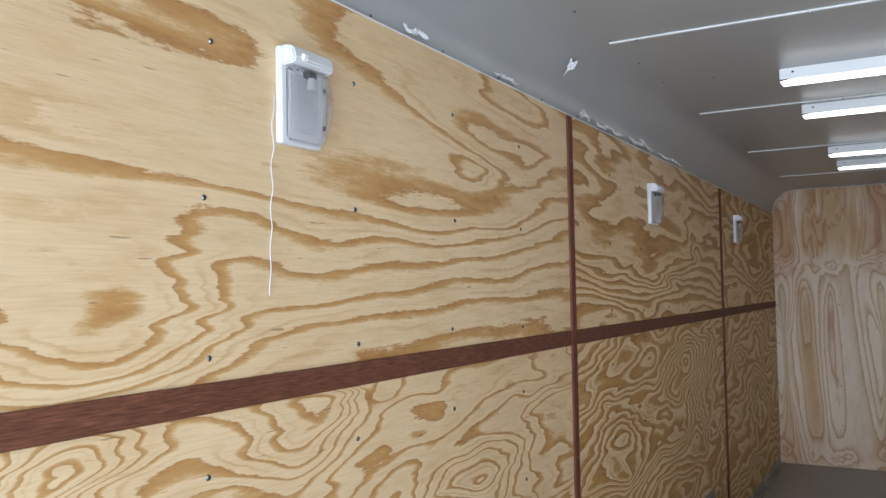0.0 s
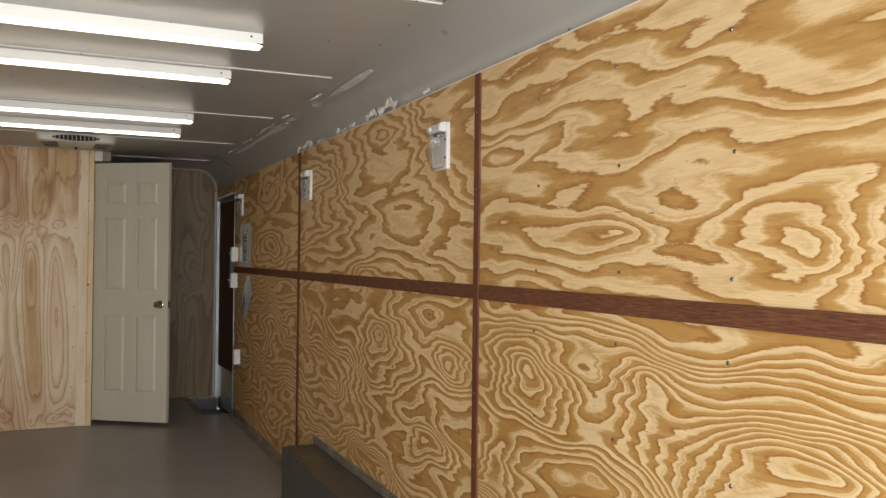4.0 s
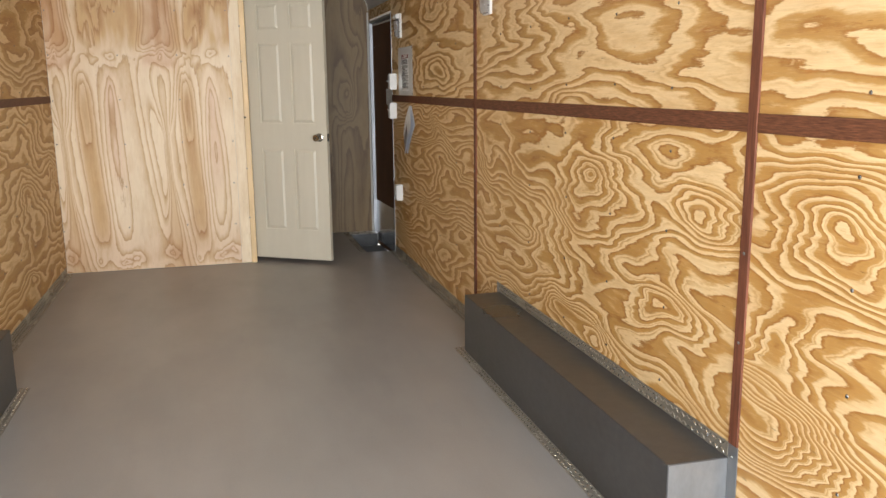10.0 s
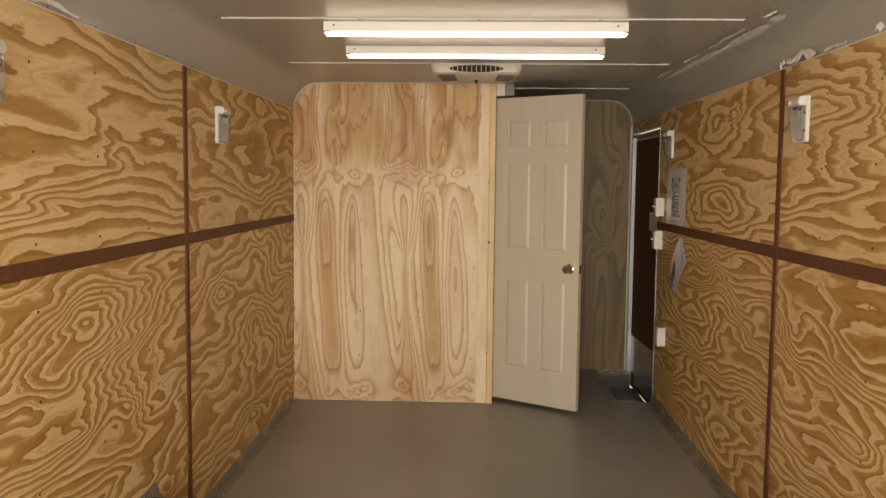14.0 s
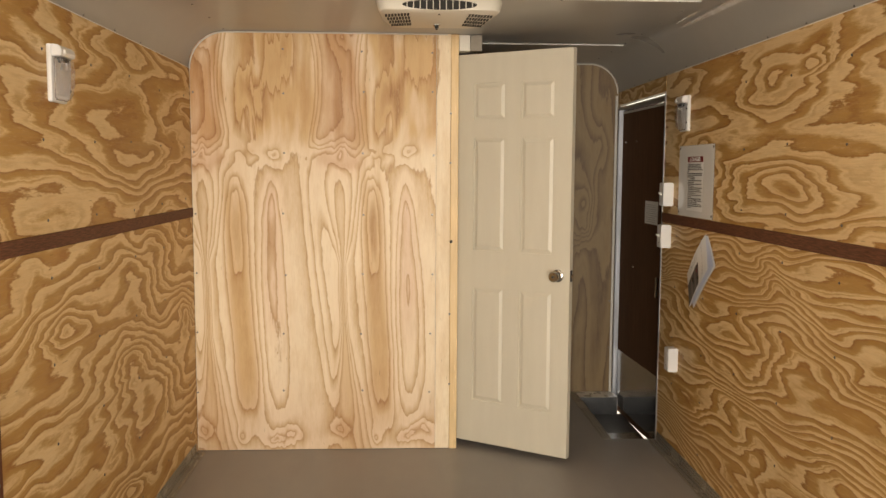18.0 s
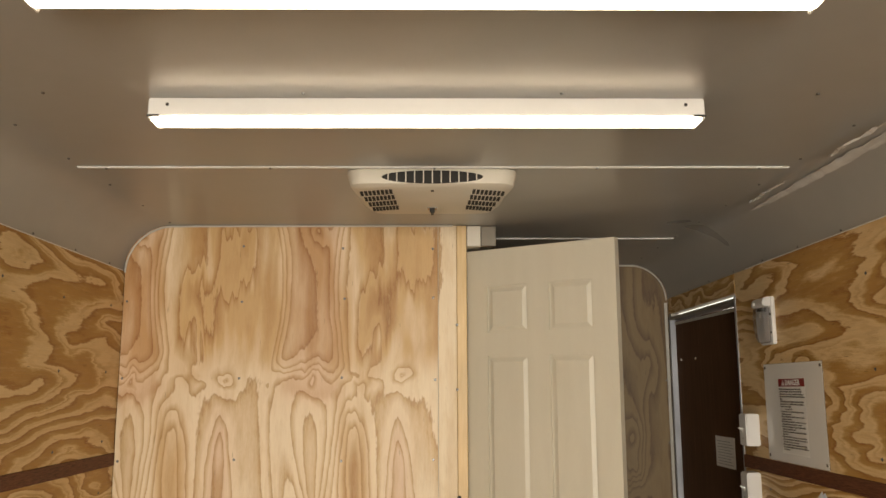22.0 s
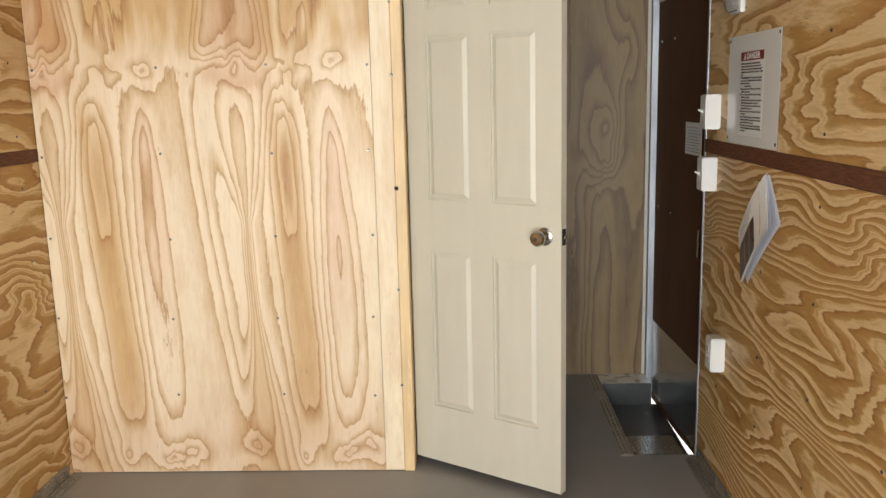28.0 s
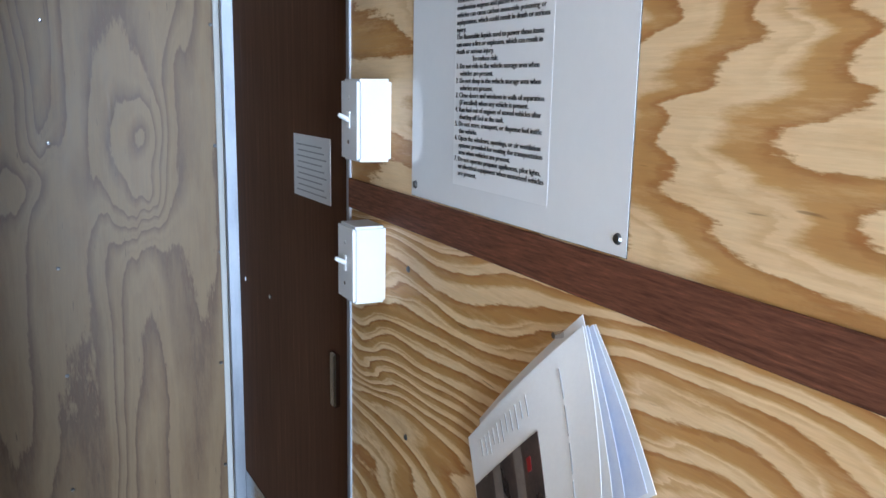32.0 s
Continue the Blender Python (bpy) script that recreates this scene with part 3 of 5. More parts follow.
def cathedral(band, eye, row, turn, lift=1.15, period=0.676):
    """Tall arches that come back with every turn of the log; row is the height of the ring of knots."""
    def far(v, c):
        return (v - c + period / 2) % period - period / 2

    def bend(u, v):
        low = 1 / (1 + np.exp((u - row) * 16))
        under = 1.62 * np.exp(-(far(v, band) / 0.09) ** 4) - 2.2 * np.exp(-(far(v, eye) / 0.095) ** 2) - 1.0 * np.exp(-(far(v, (band + eye) / 2 + period / 2) / 0.05) ** 2)
        stair = sum(3.0 / (1 + np.exp(-(v - turn - k * period) / 0.016)) for k in range(-1, 3))
        over = 1.65 * np.exp(-(far(v, turn - 0.22) / 0.13) ** 4) - 1.2 * np.exp(-(far(v, turn + 0.16) / 0.06) ** 2)
        return lift * u - 0.15 + stair + low * under + (1 - low) * (over - 1.2 * lift * (u - row))
    return bend


def partition_figure(u, v):
    """Upright figure of the partition: it comes back with every turn of the log, KNOT_X apart by TURN_W, with a row of knots at ROW."""
    KNOT_X, TURN_W, ROW = -0.185, 0.694, 1.545
    x, z = 0.313 - v, u + 0.003
    x = x + 0.010 * lattice(z * 1.7, x * 3.0 + 4, 61) + 0.006 * lattice(z * 5.0, x * 9.0, 62) + 0.0025 * lattice(z * 16.0, x * 22.0, 63)
    near_row = np.exp(-((z - ROW) / 0.10) ** 2)
    x = x + near_row * (0.020 * lattice(z * 11.0, x * 9.0 + 2, 75) + 0.010 * lattice(z * 24.0, x * 22.0, 76))
    z = z + near_row * 0.022 * lattice(z * 10.0 + 5, x * 14.0, 77)
    z = z + 0.05 * lattice(z * 1.5 + 3, x * 7.0, 64) + 0.022 * lattice(z * 4.0, x * 26.0, 65) + 0.012 * lattice(z * 5.0, x * 60.0, 66)

    def soft(t):
        return 1 / (1 + np.exp(-np.clip(t, -30, 30)))

    over = soft((z - ROW - 0.045) / 0.022)
    f = 0.5 * lattice(x * 4.5, z * 0.9, 67) + 0.22 * lattice(x * 11.0 + 3, z * 2.2, 68) + 0.2 * z
    tan, pink = 0 * x, 0 * x
    for k in (-2, -1, 0, 1):
        dx = x - KNOT_X - k * TURN_W
        wig = 1 + 0.10 * k
        # funnel under the knot, a thin stem and a spreading foot
        w = 0.017 + 0.23 * np.maximum(0, z - 0.98) + 0.12 * np.maximum(0, 0.62 - z)
        sway = dx - 0.012 - 0.03 * (1.2 - z) * (z < 1.2)
        funnel = np.exp(-(sway / w) ** 2) * (1 - over)
        f = f - 3.0 * funnel
        tan = tan + 0.75 * np.exp(-(sway / (1.2 * w)) ** 2) * soft((0.95 - z) / 0.1) + 0.15 * funnel
        # tall closed band
        c = dx - 0.195 + 0.05 * (z - 0.8)
        band = np.exp(-(c / 0.062) ** 4 - (np.abs(z - 0.80) / 0.635) ** 8)
        core = np.exp(-(c / 0.026) ** 4 - (np.abs(z - 1.19) / 0.25) ** 6)
        f = f + 1.5 * band * wig + 0.9 * core + 0.8 * np.exp(-(c / 0.105) ** 4 - (np.abs(z - 0.79) / 0.68) ** 8)
        tan = tan + 1.3 * band - 0.35 * core
        # arch with a rosy heart
        c = dx - 0.362 + 0.02 * (z - 0.8)
        arch_d = np.sqrt((c / (0.050 + 0.018 * (1.3 - z))) ** 2 + (np.abs(z - 0.80) / 0.56) ** 4)
        f = f - 1.9 * np.exp(-0.8 * arch_d ** 3) * wig
        pink = pink + 0.85 * np.exp(-(c / 0.055) ** 2 - (np.abs(z - 1.0) / 0.42) ** 4)
        heart = np.exp(-(c / 0.020) ** 2 - (np.abs(z - 1.22 + 0.05 * k) / 0.10) ** 2)
        f = f - 0.9 * heart - 0.7 * np.exp(-(c / 0.013) ** 2 - (np.abs(z - 0.86) / 0.12) ** 2)
        pink = pink + 0.6 * heart
        # lines that slant from the knots to the stem
        f = f + 3.0 * soft((dx + 0.165 - 0.11 * (1.45 - z)) / 0.024) * (1 - over) + 3.0 * over * soft((dx + 0.10) / 0.2)
        # dense upright lines over the row on both sides of the knot
        lean = 0.035 * np.sin(5.5 * (z - 1.62))
        f = f + over * (4.0 * soft((dx - 0.125 + lean) / 0.017) - 4.0 * soft((dx + 0.135 - lean) / 0.014))
        pink = pink + over * 0.95 * np.exp(-((dx - 0.01) / 0.105) ** 4)
        # ragged brown patches between them
        comb = 0.10 * lattice(dx * 38.0 + 7 * k, z * 1.3, 71) + 0.05 * lattice(dx * 95.0, z * 2.0, 72)
        patch = np.exp(-((dx - 0.265) / 0.085) ** 4 - ((z - 1.80 - comb) / 0.13) ** 4) + np.exp(-((dx - 0.39) / 0.080) ** 4 - ((z - 2.02 - comb) / 0.13) ** 4)
        hole = np.exp(-((dx - 0.26 - 0.02 * k) / 0.026) ** 2 - ((z - 1.73) / 0.07) ** 2)
        f = f + 1.15 * patch * over - 1.1 * hole
        tan = tan + over * (0.95 * np.clip(patch, 0, 1) - 0.6 * hole)
        # knots: round one, the bow tie beside it and an oval one; a second row at the foot and the top
        for kx, kz, rx, rz, n, p in ((0.012, ROW, 0.024, 0.044, 1.7, 0.8), (-0.02, ROW + 0.012, 0.020, 0.030, -1.0, 0.3), (0.006, ROW - 0.03, 0.110, 0.075, 2.0, 0.9), (0.365, ROW + 0.005, 0.030, 0.026, 1.6, 0.2), (0.37, ROW, 0.070, 0.055, 1.2, 0.0), (-0.155, ROW - 0.02, 0.030, 0.05, -1.4, 0.0),
                                     (0.0, 0.10, 0.040, 0.040, 2.8, 0.8), (0.19, 0.075, 0.022, 0.035, 2.2, 0.1), (0.36, 0.065, 0.045, 0.028, 2.6, 0.9), (-0.25, 0.09, 0.055, 0.040, 2.0, 0.5), (0.02, 2.11, 0.042, 0.055, 2.6, 0.8)):
            d = np.sqrt(((dx - kx) / rx) ** 2 + ((z - kz) / rz) ** 2 + 0.02)
            f = f + n * np.exp(-1.1 * d)
            pink = pink + p * np.exp(-d ** 2)
            tan = tan + (0.5 if abs(n) > 2 else 0.0) * np.exp(-(2.2 * d) ** 2)
        crescent = np.exp(-(np.hypot((dx - 0.008) / 0.085, (z - ROW - 0.005) / 0.070) - 1) ** 2 / 0.10) * soft((ROW - z) / 0.015)
        pink = pink + 0.7 * crescent
        tan = tan + 0.45 * crescent
        cross = np.exp(-(((dx - 0.225) / 0.05) ** 2 + ((z - ROW) / 0.035) ** 2))
        f = f + 1.4 * cross * np.tanh(((dx - 0.225) / 0.03) * ((z - ROW) / 0.02))
        tan = tan + 0.6 * cross
    # browner veneer with paler windows above; the tan there also stands for dimmer light
    cloud = lattice(x * 9.0, z * 3.0 + 2, 73) + 0.6 * lattice(x * 30.0, z * 4.0, 74)
    tan = 0.72 * tan * (1 - over) + over * (tan + np.clip(0.72 + 1.2 * cloud, 0.2, 1.0))
    pink = pink + 0.55 * soft((0.32 - z) / 0.09) + 0.25 * np.clip(lattice(x * 4.0 + 8, z * 1.6, 78) + 0.2, 0, 1)
    return f, {"tan": np.clip(tan, 0, 1), "pink": np.clip(pink, 0, 1)}


wall_sheets(wall_left, XL, 1, [(0.0, 1.242), (1.245, ZW)], [Y0, YT[0], YT[1], YP + 0.01])
wall_sheets(wall_right, XR, -1, [(0.0, 1.218), (1.221, ZW)], [Y0, YT[0], YT[1], 7.085])
sheet(wall_right, (XR, 8.06, 1.885), (0, -1, 0), (0, 0, 1), 0.965, ZW - 1.885, M["ply"], 91)
sheet(partition, (0.313, YP, 0.003), (0, 0, 1), (-1, 0, 0), CE - 0.005, 0.313 - XL - 0.004, M["ply_pale"], 5, label="pale pine plywood sheet with upright grain", step=0.010, figure=partition_figure)
sheet(partition, (0.386, YP, 0.003), (0, 0, 1), (-1, 0, 0), CE - 0.005, 0.071, M["ply_pale"], 15, 1.6, long=3.0, zig=0.3)
sheet(wall_front, (XR + 0.01, YB, 0.0), (0, 0, 1), (-1, 0, 0), CE, 1.12, M["ply_shaded"], 25, 2.3, [(1.25, 0.222, 2.6, 0.10, 0.05), (1.09, 0.208, 2.4, 0.05, 0.05), (1.13, 0.48, 2.2, 0.06, 0.05), (1.66, 0.114, 2.2, 0.12, 0.04)], label="plywood sheet with upright grain, passage shade put into its colour", long=2.4, zig=0.5, bend=cathedral(0.42, 0.24, 1.08, 0.5, 1.2))
part("stud", box(0.387, 0.427, YP - 0.006, YP + 0.09, 0.0, CE - 0.002, 0.003), M["stud"], partition, "pale pine end stud")

for z in (1.352, 1.617):
    part("screw_hole", rod((0.4262, 7.0, z), (0.4278, 7.0, z), 0.007, seg=10), M["dark"], partition)
part("header_block", box(0.429, 0.484, 6.985, 7.06, 2.064, CE - 0.002, 0.002), M["ac"], partition, "cream block over the doorway")
part("header", box(0.486, 0.545, 6.99, 7.06, 2.066, CE - 0.002, 0.002), M["header"], partition, "tan board over the doorway")

# mahogany rail and battens
for wall, x, s, (z0, z1), y1 in ((wall_left, XL, 1, RAIL_L, YP - 0.002), (wall_right, XR, -1, RAIL_R, 7.083)):
    cuts = [Y0, YT[0] - 0.021, YT[1] - 0.021, y1]
    for a, b in zip(cuts, cuts[1:]):
        part("rail", box(x, x + s * 0.006, a + (0.042 if a > 0 else 0), b, z0, z1, 0.0015), M["mahogany"], wall, "dark red mahogany rail")
    for y in YT:
        low = 0.335 if y < 4 else 0.05
        part("batten", box(x, x + s * 0.007, y - 0.020, y + 0.020, low, ZW - 0.004, 0.0015), M["mahogany_up"], wall, "dark red mahogany batten")


# ---- tread plate edging ----
def lugs(l, w, pitch=0.0165, size=0.0098):
    """Raised lozenges of tread plate over a strip in local x, y."""
    verts, faces = [], []
    for i in range(int(l / pitch)):
        for j in range(max(1, int(w / pitch))):
            cx, cy = (i + 0.5) * pitch, (j + 0.5) * w / max(1, int(w / pitch))
            a = radians(45 if (i + j) % 2 else -45)
            c, s, k = math.cos(a), math.sin(a), len(verts)
            for px, py, pz in ((-size, 0, 0), (0, -size * 0.26, 0), (size, 0, 0), (0, size * 0.26, 0), (-size * 0.55, 0, 0.0017), (size * 0.55, 0, 0.0017)):
                verts.append((cx + c * px - s * py, cy + s * px + c * py, pz))
            faces += [(k, k + 1, k + 4), (k + 1, k + 5, k + 4), (k + 1, k + 2, k + 5), (k + 2, k + 3, k + 5), (k + 3, k + 4, k + 5), (k + 3, k, k + 4)]
    me = bpy.data.meshes.new("tread_relief")
    me.from_pydata(verts, [], faces)
    return me


def tread_strip(name, parent, origin, along, across, l, w, lugged=True, plate="tread_base"):
    x, y = Vector(along), Vector(across)
    m = Matrix.Translation(origin) @ Matrix((x, y, x.cross(y))).transposed().to_4x4()
    ob = part(name, box(0, l, 0, w, 0, 0.0022, 0.0006), M[plate], parent)
    ob.matrix_world = m
    if lugged:
        me = lugs(l, w)
        me.materials.append(M["tread"])
        lo = new("tread_relief", me)
        lo.parent = ob
        lo.matrix_local = Matrix.Translation((0, 0, 0.002))
        tagged(lo, kind="stuff")
    return ob


BOX_Y = (2.492, 4.470)
BOX_W, BOX_H = 0.190, 0.290
for s, x, wall, cname, runs in ((1, XL, wall_left, "baseboard_left", ((Y0, BOX_Y[0] - 0.046), (BOX_Y[1] + 0.046, YP - 0.03))), (-1, XR, wall_right, "baseboard_right", ((Y0, BOX_Y[0] - 0.046), (BOX_Y[1] + 0.046, 7.07)))):
    base = thing(cname, Matrix.Translation((x, 0, 0)), "tread plate angle along the foot of the wall", "baseboard", kind="structure")
    for a, b in runs:
        if s > 0:
            tread_strip("floor_leg", base, (x + 0.050, a, 0.0), (0, 1, 0), (-1, 0, 0), b - a, 0.048)
            tread_strip("wall_leg", base, (x + 0.0005, a, 0.003), (0, 1, 0), (0, 0, 1), b - a, 0.050)
        else:
            tread_strip("floor_leg", base, (x - 0.050, b, 0.0), (0, -1, 0), (1, 0, 0), b - a, 0.048)
            tread_strip("wall_leg", base, (x - 0.0005, b, 0.003), (0, -1, 0), (0, 0, 1), b - a, 0.050)
bpy.context.view_layer.update()


# ---- wheel boxes ----
def wheel_box(s, x):
    """Local: x out from the wall, y along it."""
    m = Matrix.Translation((x, 0, 0)) @ Matrix.Diagonal((s, 1, 1, 1))
    t = thing("wheel_box", Matrix.Translation((x, 0, 0)), "galvanised steel wheel box with riveted tread plate flanges, body toned dark for shade", "wheel box", "wheel boxes")
    y0, y1 = BOX_Y
    w, h = BOX_W * s, BOX_H
    b = bmesh.new()
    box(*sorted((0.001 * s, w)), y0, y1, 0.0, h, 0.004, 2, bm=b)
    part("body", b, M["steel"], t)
    # ends and their flanges take the daylit copy of the steel
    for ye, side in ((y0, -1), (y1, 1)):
        part("end_plate", box(*sorted((0.004 * s, w - 0.003 * s)), *sorted((ye, ye + 0.0015 * side)), 0.004, h - 0.003, 0.0005), M["steel_daylit"], t, "galvanised end plate, rear daylight painted into its paler tone")
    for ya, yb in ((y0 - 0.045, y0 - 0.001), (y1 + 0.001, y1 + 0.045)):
        part("end_flange", box(*sorted((0.0015 * s, 0.004 * s)), ya, yb, 0.004, h + 0.045, 0.0005), M["steel_daylit"], t)
        part("foot_flange", box(*sorted((0.0 * s, w)), ya, yb, 0.0005, 0.0035, 0.0005), M["steel_daylit"], t)
    if s > 0:
        tread_strip("floor_flange", t, (x + w + 0.045, y0 - 0.045, 0.0), (0, 1, 0), (-1, 0, 0), y1 - y0 + 0.09, 0.044)
        tread_strip("wall_flange", t, (x + 0.002, y0, h), (0, 1, 0), (0, 0, 1), y1 - y0, 0.045)
    else:
        tread_strip("floor_flange", t, (x + w - 0.045, y1 + 0.045, 0.0), (0, -1, 0), (1, 0, 0), y1 - y0 + 0.09, 0.044)
        tread_strip("wall_flange", t, (x - 0.002, y1, h), (0, -1, 0), (0, 0, 1), y1 - y0, 0.045)
    rivet = None
    for px, py, pz in [(0.005, y0 - 0.02, 0.05), (0.005, y0 - 0.02, 0.30), (w * s + 0.03, y0 - 0.03, 0.004), (0.03, y0 - 0.025, 0.005), (w * s + 0.03, y0 + 0.6, 0.004), (w * s + 0.03, y0 + 1.2, 0.004)] + [(0.005, y0 + 0.1 + 0.3 * k, h + 0.025) for k in range(7)]:
        if rivet is None:
            bb = bmesh.new()
            bmesh.ops.create_uvsphere(bb, u_segments=8, v_segments=5, radius=0.005)
            rivet = bpy.data.meshes.new("rivet")
            bb.to_mesh(rivet)
            bb.free()
        r = part("rivet", rivet, M["screw"], t)
        r.location = (px * s, py, pz)
    return t


wheel_box(1, XL)
wheel_box(-1, XR)


# ---- ceiling strip lights ----
def strip_light(y):
    """y: the face towards the rear. Local origin at the ceiling, middle of the lamp."""
    t = thing("strip_light", pose(0.280, y + 0.055, CE), "lit white LED strip light screwed across the ceiling", "ceiling light", "ceiling strip lights")
    L = 0.620
    h = prism([(-0.055, -0.001), (-0.055, -0.038), (-0.050, -0.041), (0.026, -0.041), (0.031, -0.038), (0.031, -0.001)], (-L, L), "x")
    part("housing", h, M["lamp_white"], t)
    d = prism([(-0.049, -0.040), (-0.051, -0.044), (-0.046, -0.051), (-0.034, -0.054), (-0.010, -0.054), (0.004, -0.051), (0.008, -0.044), (0.006, -0.040)], (-L + 0.006, L - 0.006), "x")
    part("diffuser", d, M["tube"], t, "glowing white diffuser")
    for s in (-1, 1):
        part("end_cap", box(s * (L - 0.002), s * (L + 0.004), -0.052, 0.028, -0.048, -0.002, 0.002), M["lamp_white"], t)
        part("screw", rod((s * (L - 0.04), -0.0545, -0.016), (s * (L - 0.04), -0.057, -0.016), 0.004, seg=8), M["black"], t)
        part("clip", box(s * (L - 0.022), s * (L + 0.004), -0.056, -0.050, -0.043, -0.039), M["black"], t)
    return t


for y in (2.985, 3.655, 4.893, 5.50):
    strip_light(y)

# ceiling seams: white joint strips with screws
for k, y in enumerate((2.37, 3.60, 4.83, 6.09, 7.28)):
    tagged(part("ceiling_strip", box(XL + COVE - 0.008, XR - COVE - 0.0, y - 0.006, y + 0.006, CE - 0.004, CE, 0.001), M["lamp_white"]), "thin white joint strip on the ceiling", "trim", "ceiling joints", "structure")


# ---- six-panel door ----
HX, HY, FX, FY = 0.4315, 7.058, 0.959, 6.712
DW, DH = math.hypot(FX - HX, FY - HY), 2.022
turn = math.degrees(math.atan2(FY - HY, FX - HX))
door = thing("door_1", pose(HX, HY, 0.03, 0, 0, turn), "cream six-panel interior door standing open", "door", kind="structure")
# local: x from the hinge, y into the room behind, z up
stiles = [0.0, 0.092, DW / 2 - 0.045, DW / 2 + 0.045, DW - 0.092, DW]
rails = [0.0, 0.225, 0.83, 1.02, 1.60, 1.69, 1.875, DH]
d = bmesh.new()
box(0, DW, 0.009, 0.028, 0, DH, bm=d)
part("core", d, M["door"], door)
for y0, y1, ym in ((0.0, 0.009, -1), (0.028, 0.037, 1)):
    f = bmesh.new()
    for a, b in ((stiles[0], stiles[1]), (stiles[2], stiles[3]), (stiles[4], stiles[5])):
        box(a, b, y0, y1, 0, DH, bm=f)
    for a, b in ((stiles[1], stiles[2]), (stiles[3], stiles[4])):
        for c, e in ((rails[0], rails[1]), (rails[2], rails[3]), (rails[4], rails[5]), (rails[6], rails[7])):
            box(a, b, y0, y1, c, e, bm=f)
    part("door_face", f, M["door"], door)
    for a, b in ((stiles[1], stiles[2]), (stiles[3], stiles[4])):
        for c, e in ((rails[1], rails[2]), (rails[3], rails[4]), (rails[5], rails[6])):
            p = bmesh.new()
            yo = 0.009 if ym < 0 else 0.028
            yf = yo + ym * 0.0076
            g = 0.024
            o = [p.verts.new(v) for v in ((a, yo, c), (b, yo, c), (b, yo, e), (a, yo, e))]
            q = [p.verts.new(v) for v in ((a + 0.008, yo + ym * 0.0005, c + 0.008), (b - 0.008, yo + ym * 0.0005, c + 0.008), (b - 0.008, yo + ym * 0.0005, e - 0.008), (a + 0.008, yo + ym * 0.0005, e - 0.008))]
            r = [p.verts.new(v) for v in ((a + g, yf, c + g), (b - g, yf, c + g), (b - g, yf, e - g), (a + g, yf, e - g))]
            for s, u in ((o, q), (q, r)):
                for k in range(4):
                    p.faces.new((s[k], s[(k + 1) % 4], u[(k + 1) % 4], u[k]))
            p.faces.new(r)
            bmesh.ops.translate(p, verts=p.verts, vec=(0, ym * 0.0004, 0))
            part("panel", p, M["door"], door)
KX, KZ = DW - 0.062, 0.918
for s in (-1, 1):
    y = 0.0 if s < 0 else 0.037
    k = lathe([(0.031, y), (0.031, y + s * 0.004), (0.026, y + s * 0.008), (0.013, y + s * 0.010), (0.012, y + s * 0.028), (0.020, y + s * 0.034), (0.0265, y + s * 0.044), (0.0270, y + s * 0.054), (0.022, y + s * 0.062), (0.008, y + s * 0.064)], 28)
    bmesh.ops.translate(k, verts=k.verts, vec=(KX, 0, KZ))
    kn = smooth(part("knob", k, M["nickel"], door, "round satin nickel door knob"))
    kb = rod((KX, y + s * 0.063, KZ), (KX, y + s * 0.066, KZ), 0.007, seg=12)
    part("key_button", kb, M["screw"], kn)
part("latch_plate", box(DW - 0.001, DW + 0.002, 0.006, 0.031, KZ - 0.028, KZ + 0.028, 0.0005), M["black"], door)
part("latch_bolt", box(DW + 0.002, DW + 0.010, 0.012, 0.024, KZ - 0.008, KZ + 0.008, 0.002), M["nickel"], door)
for z in (0.2, 1.0, 1.82):
    part("hinge", rod((-0.006, 0.037, z - 0.045), (-0.006, 0.037, z + 0.045), 0.006, seg=10), M["nickel"], door)

# ---- side entry door, step well and frame ----
SY0, SY1, SZ1 = 7.10, 8.05, 1.865
WELL = -0.11
WY1 = 7.935
well = thing("step_well", pose(1.27, SY0, 0), "recessed steel entry step with tread plate edges", "step", kind="structure")
wx, wy = XR + 0.040 - 1.27, WY1 - SY0
part("well_floor", box(0.0, wx, 0.0, wy, WELL - 0.02, WELL, 0.001), M["steel"], well)
part("riser", box(0.0, 0.004, 0.0, wy, WELL, -0.001), M["steel"], well)
part("riser", box(0.0, wx - 0.036, wy - 0.004, wy, WELL, -0.001), M["steel"], well)
part("riser", box(0.0, wx - 0.036, 0.0, 0.004, WELL, -0.001), M["steel"], well)
bpy.context.view_layer.update()
tread_strip("well_edge", well, (1.238, YB - 0.002, 0.0), (0, -1, 0), (1, 0, 0), YB - SY0, 0.052, plate="dusty_plate")
tread_strip("well_edge", well, (1.274, YB - 0.004, 0.0005), (1, 0, 0), (0, -1, 0), 0.264, 0.14, plate="plate_lit")
tread_strip("well_mat", well, (1.29, SY0 + 0.02, WELL), (1, 0, 0), (0, 1, 0), 0.27, 0.42, plate="kick")

fr = thing("door_frame", pose(XR, 0, 0), "aluminium frame of the side entry door", "door frame", kind="structure")
part("jamb", box(-0.004, 0.075, SY1 - 0.018, SY1, WELL, SZ1, 0.002), M["alu"], fr)
part("jamb", box(0.012, 0.075, SY0, SY0 + 0.030, WELL, SZ1, 0.002), M["alu"], fr)
part("head", box(-0.004, 0.075, SY0, SY1, SZ1 - 0.016, SZ1, 0.002), M["dull_alu"], fr)
part("edge_trim", box(-0.004, 0.010, SY0 - 0.016, SY0 - 0.002, 0.0, SZ1 + 0.01, 0.001), M["alu"], fr)
part("corner_trim", box(-0.016, 0.0, YB - 0.006, YB - 0.001, 0.0, ZW - 0.02, 0.001), M["shell"], fr)

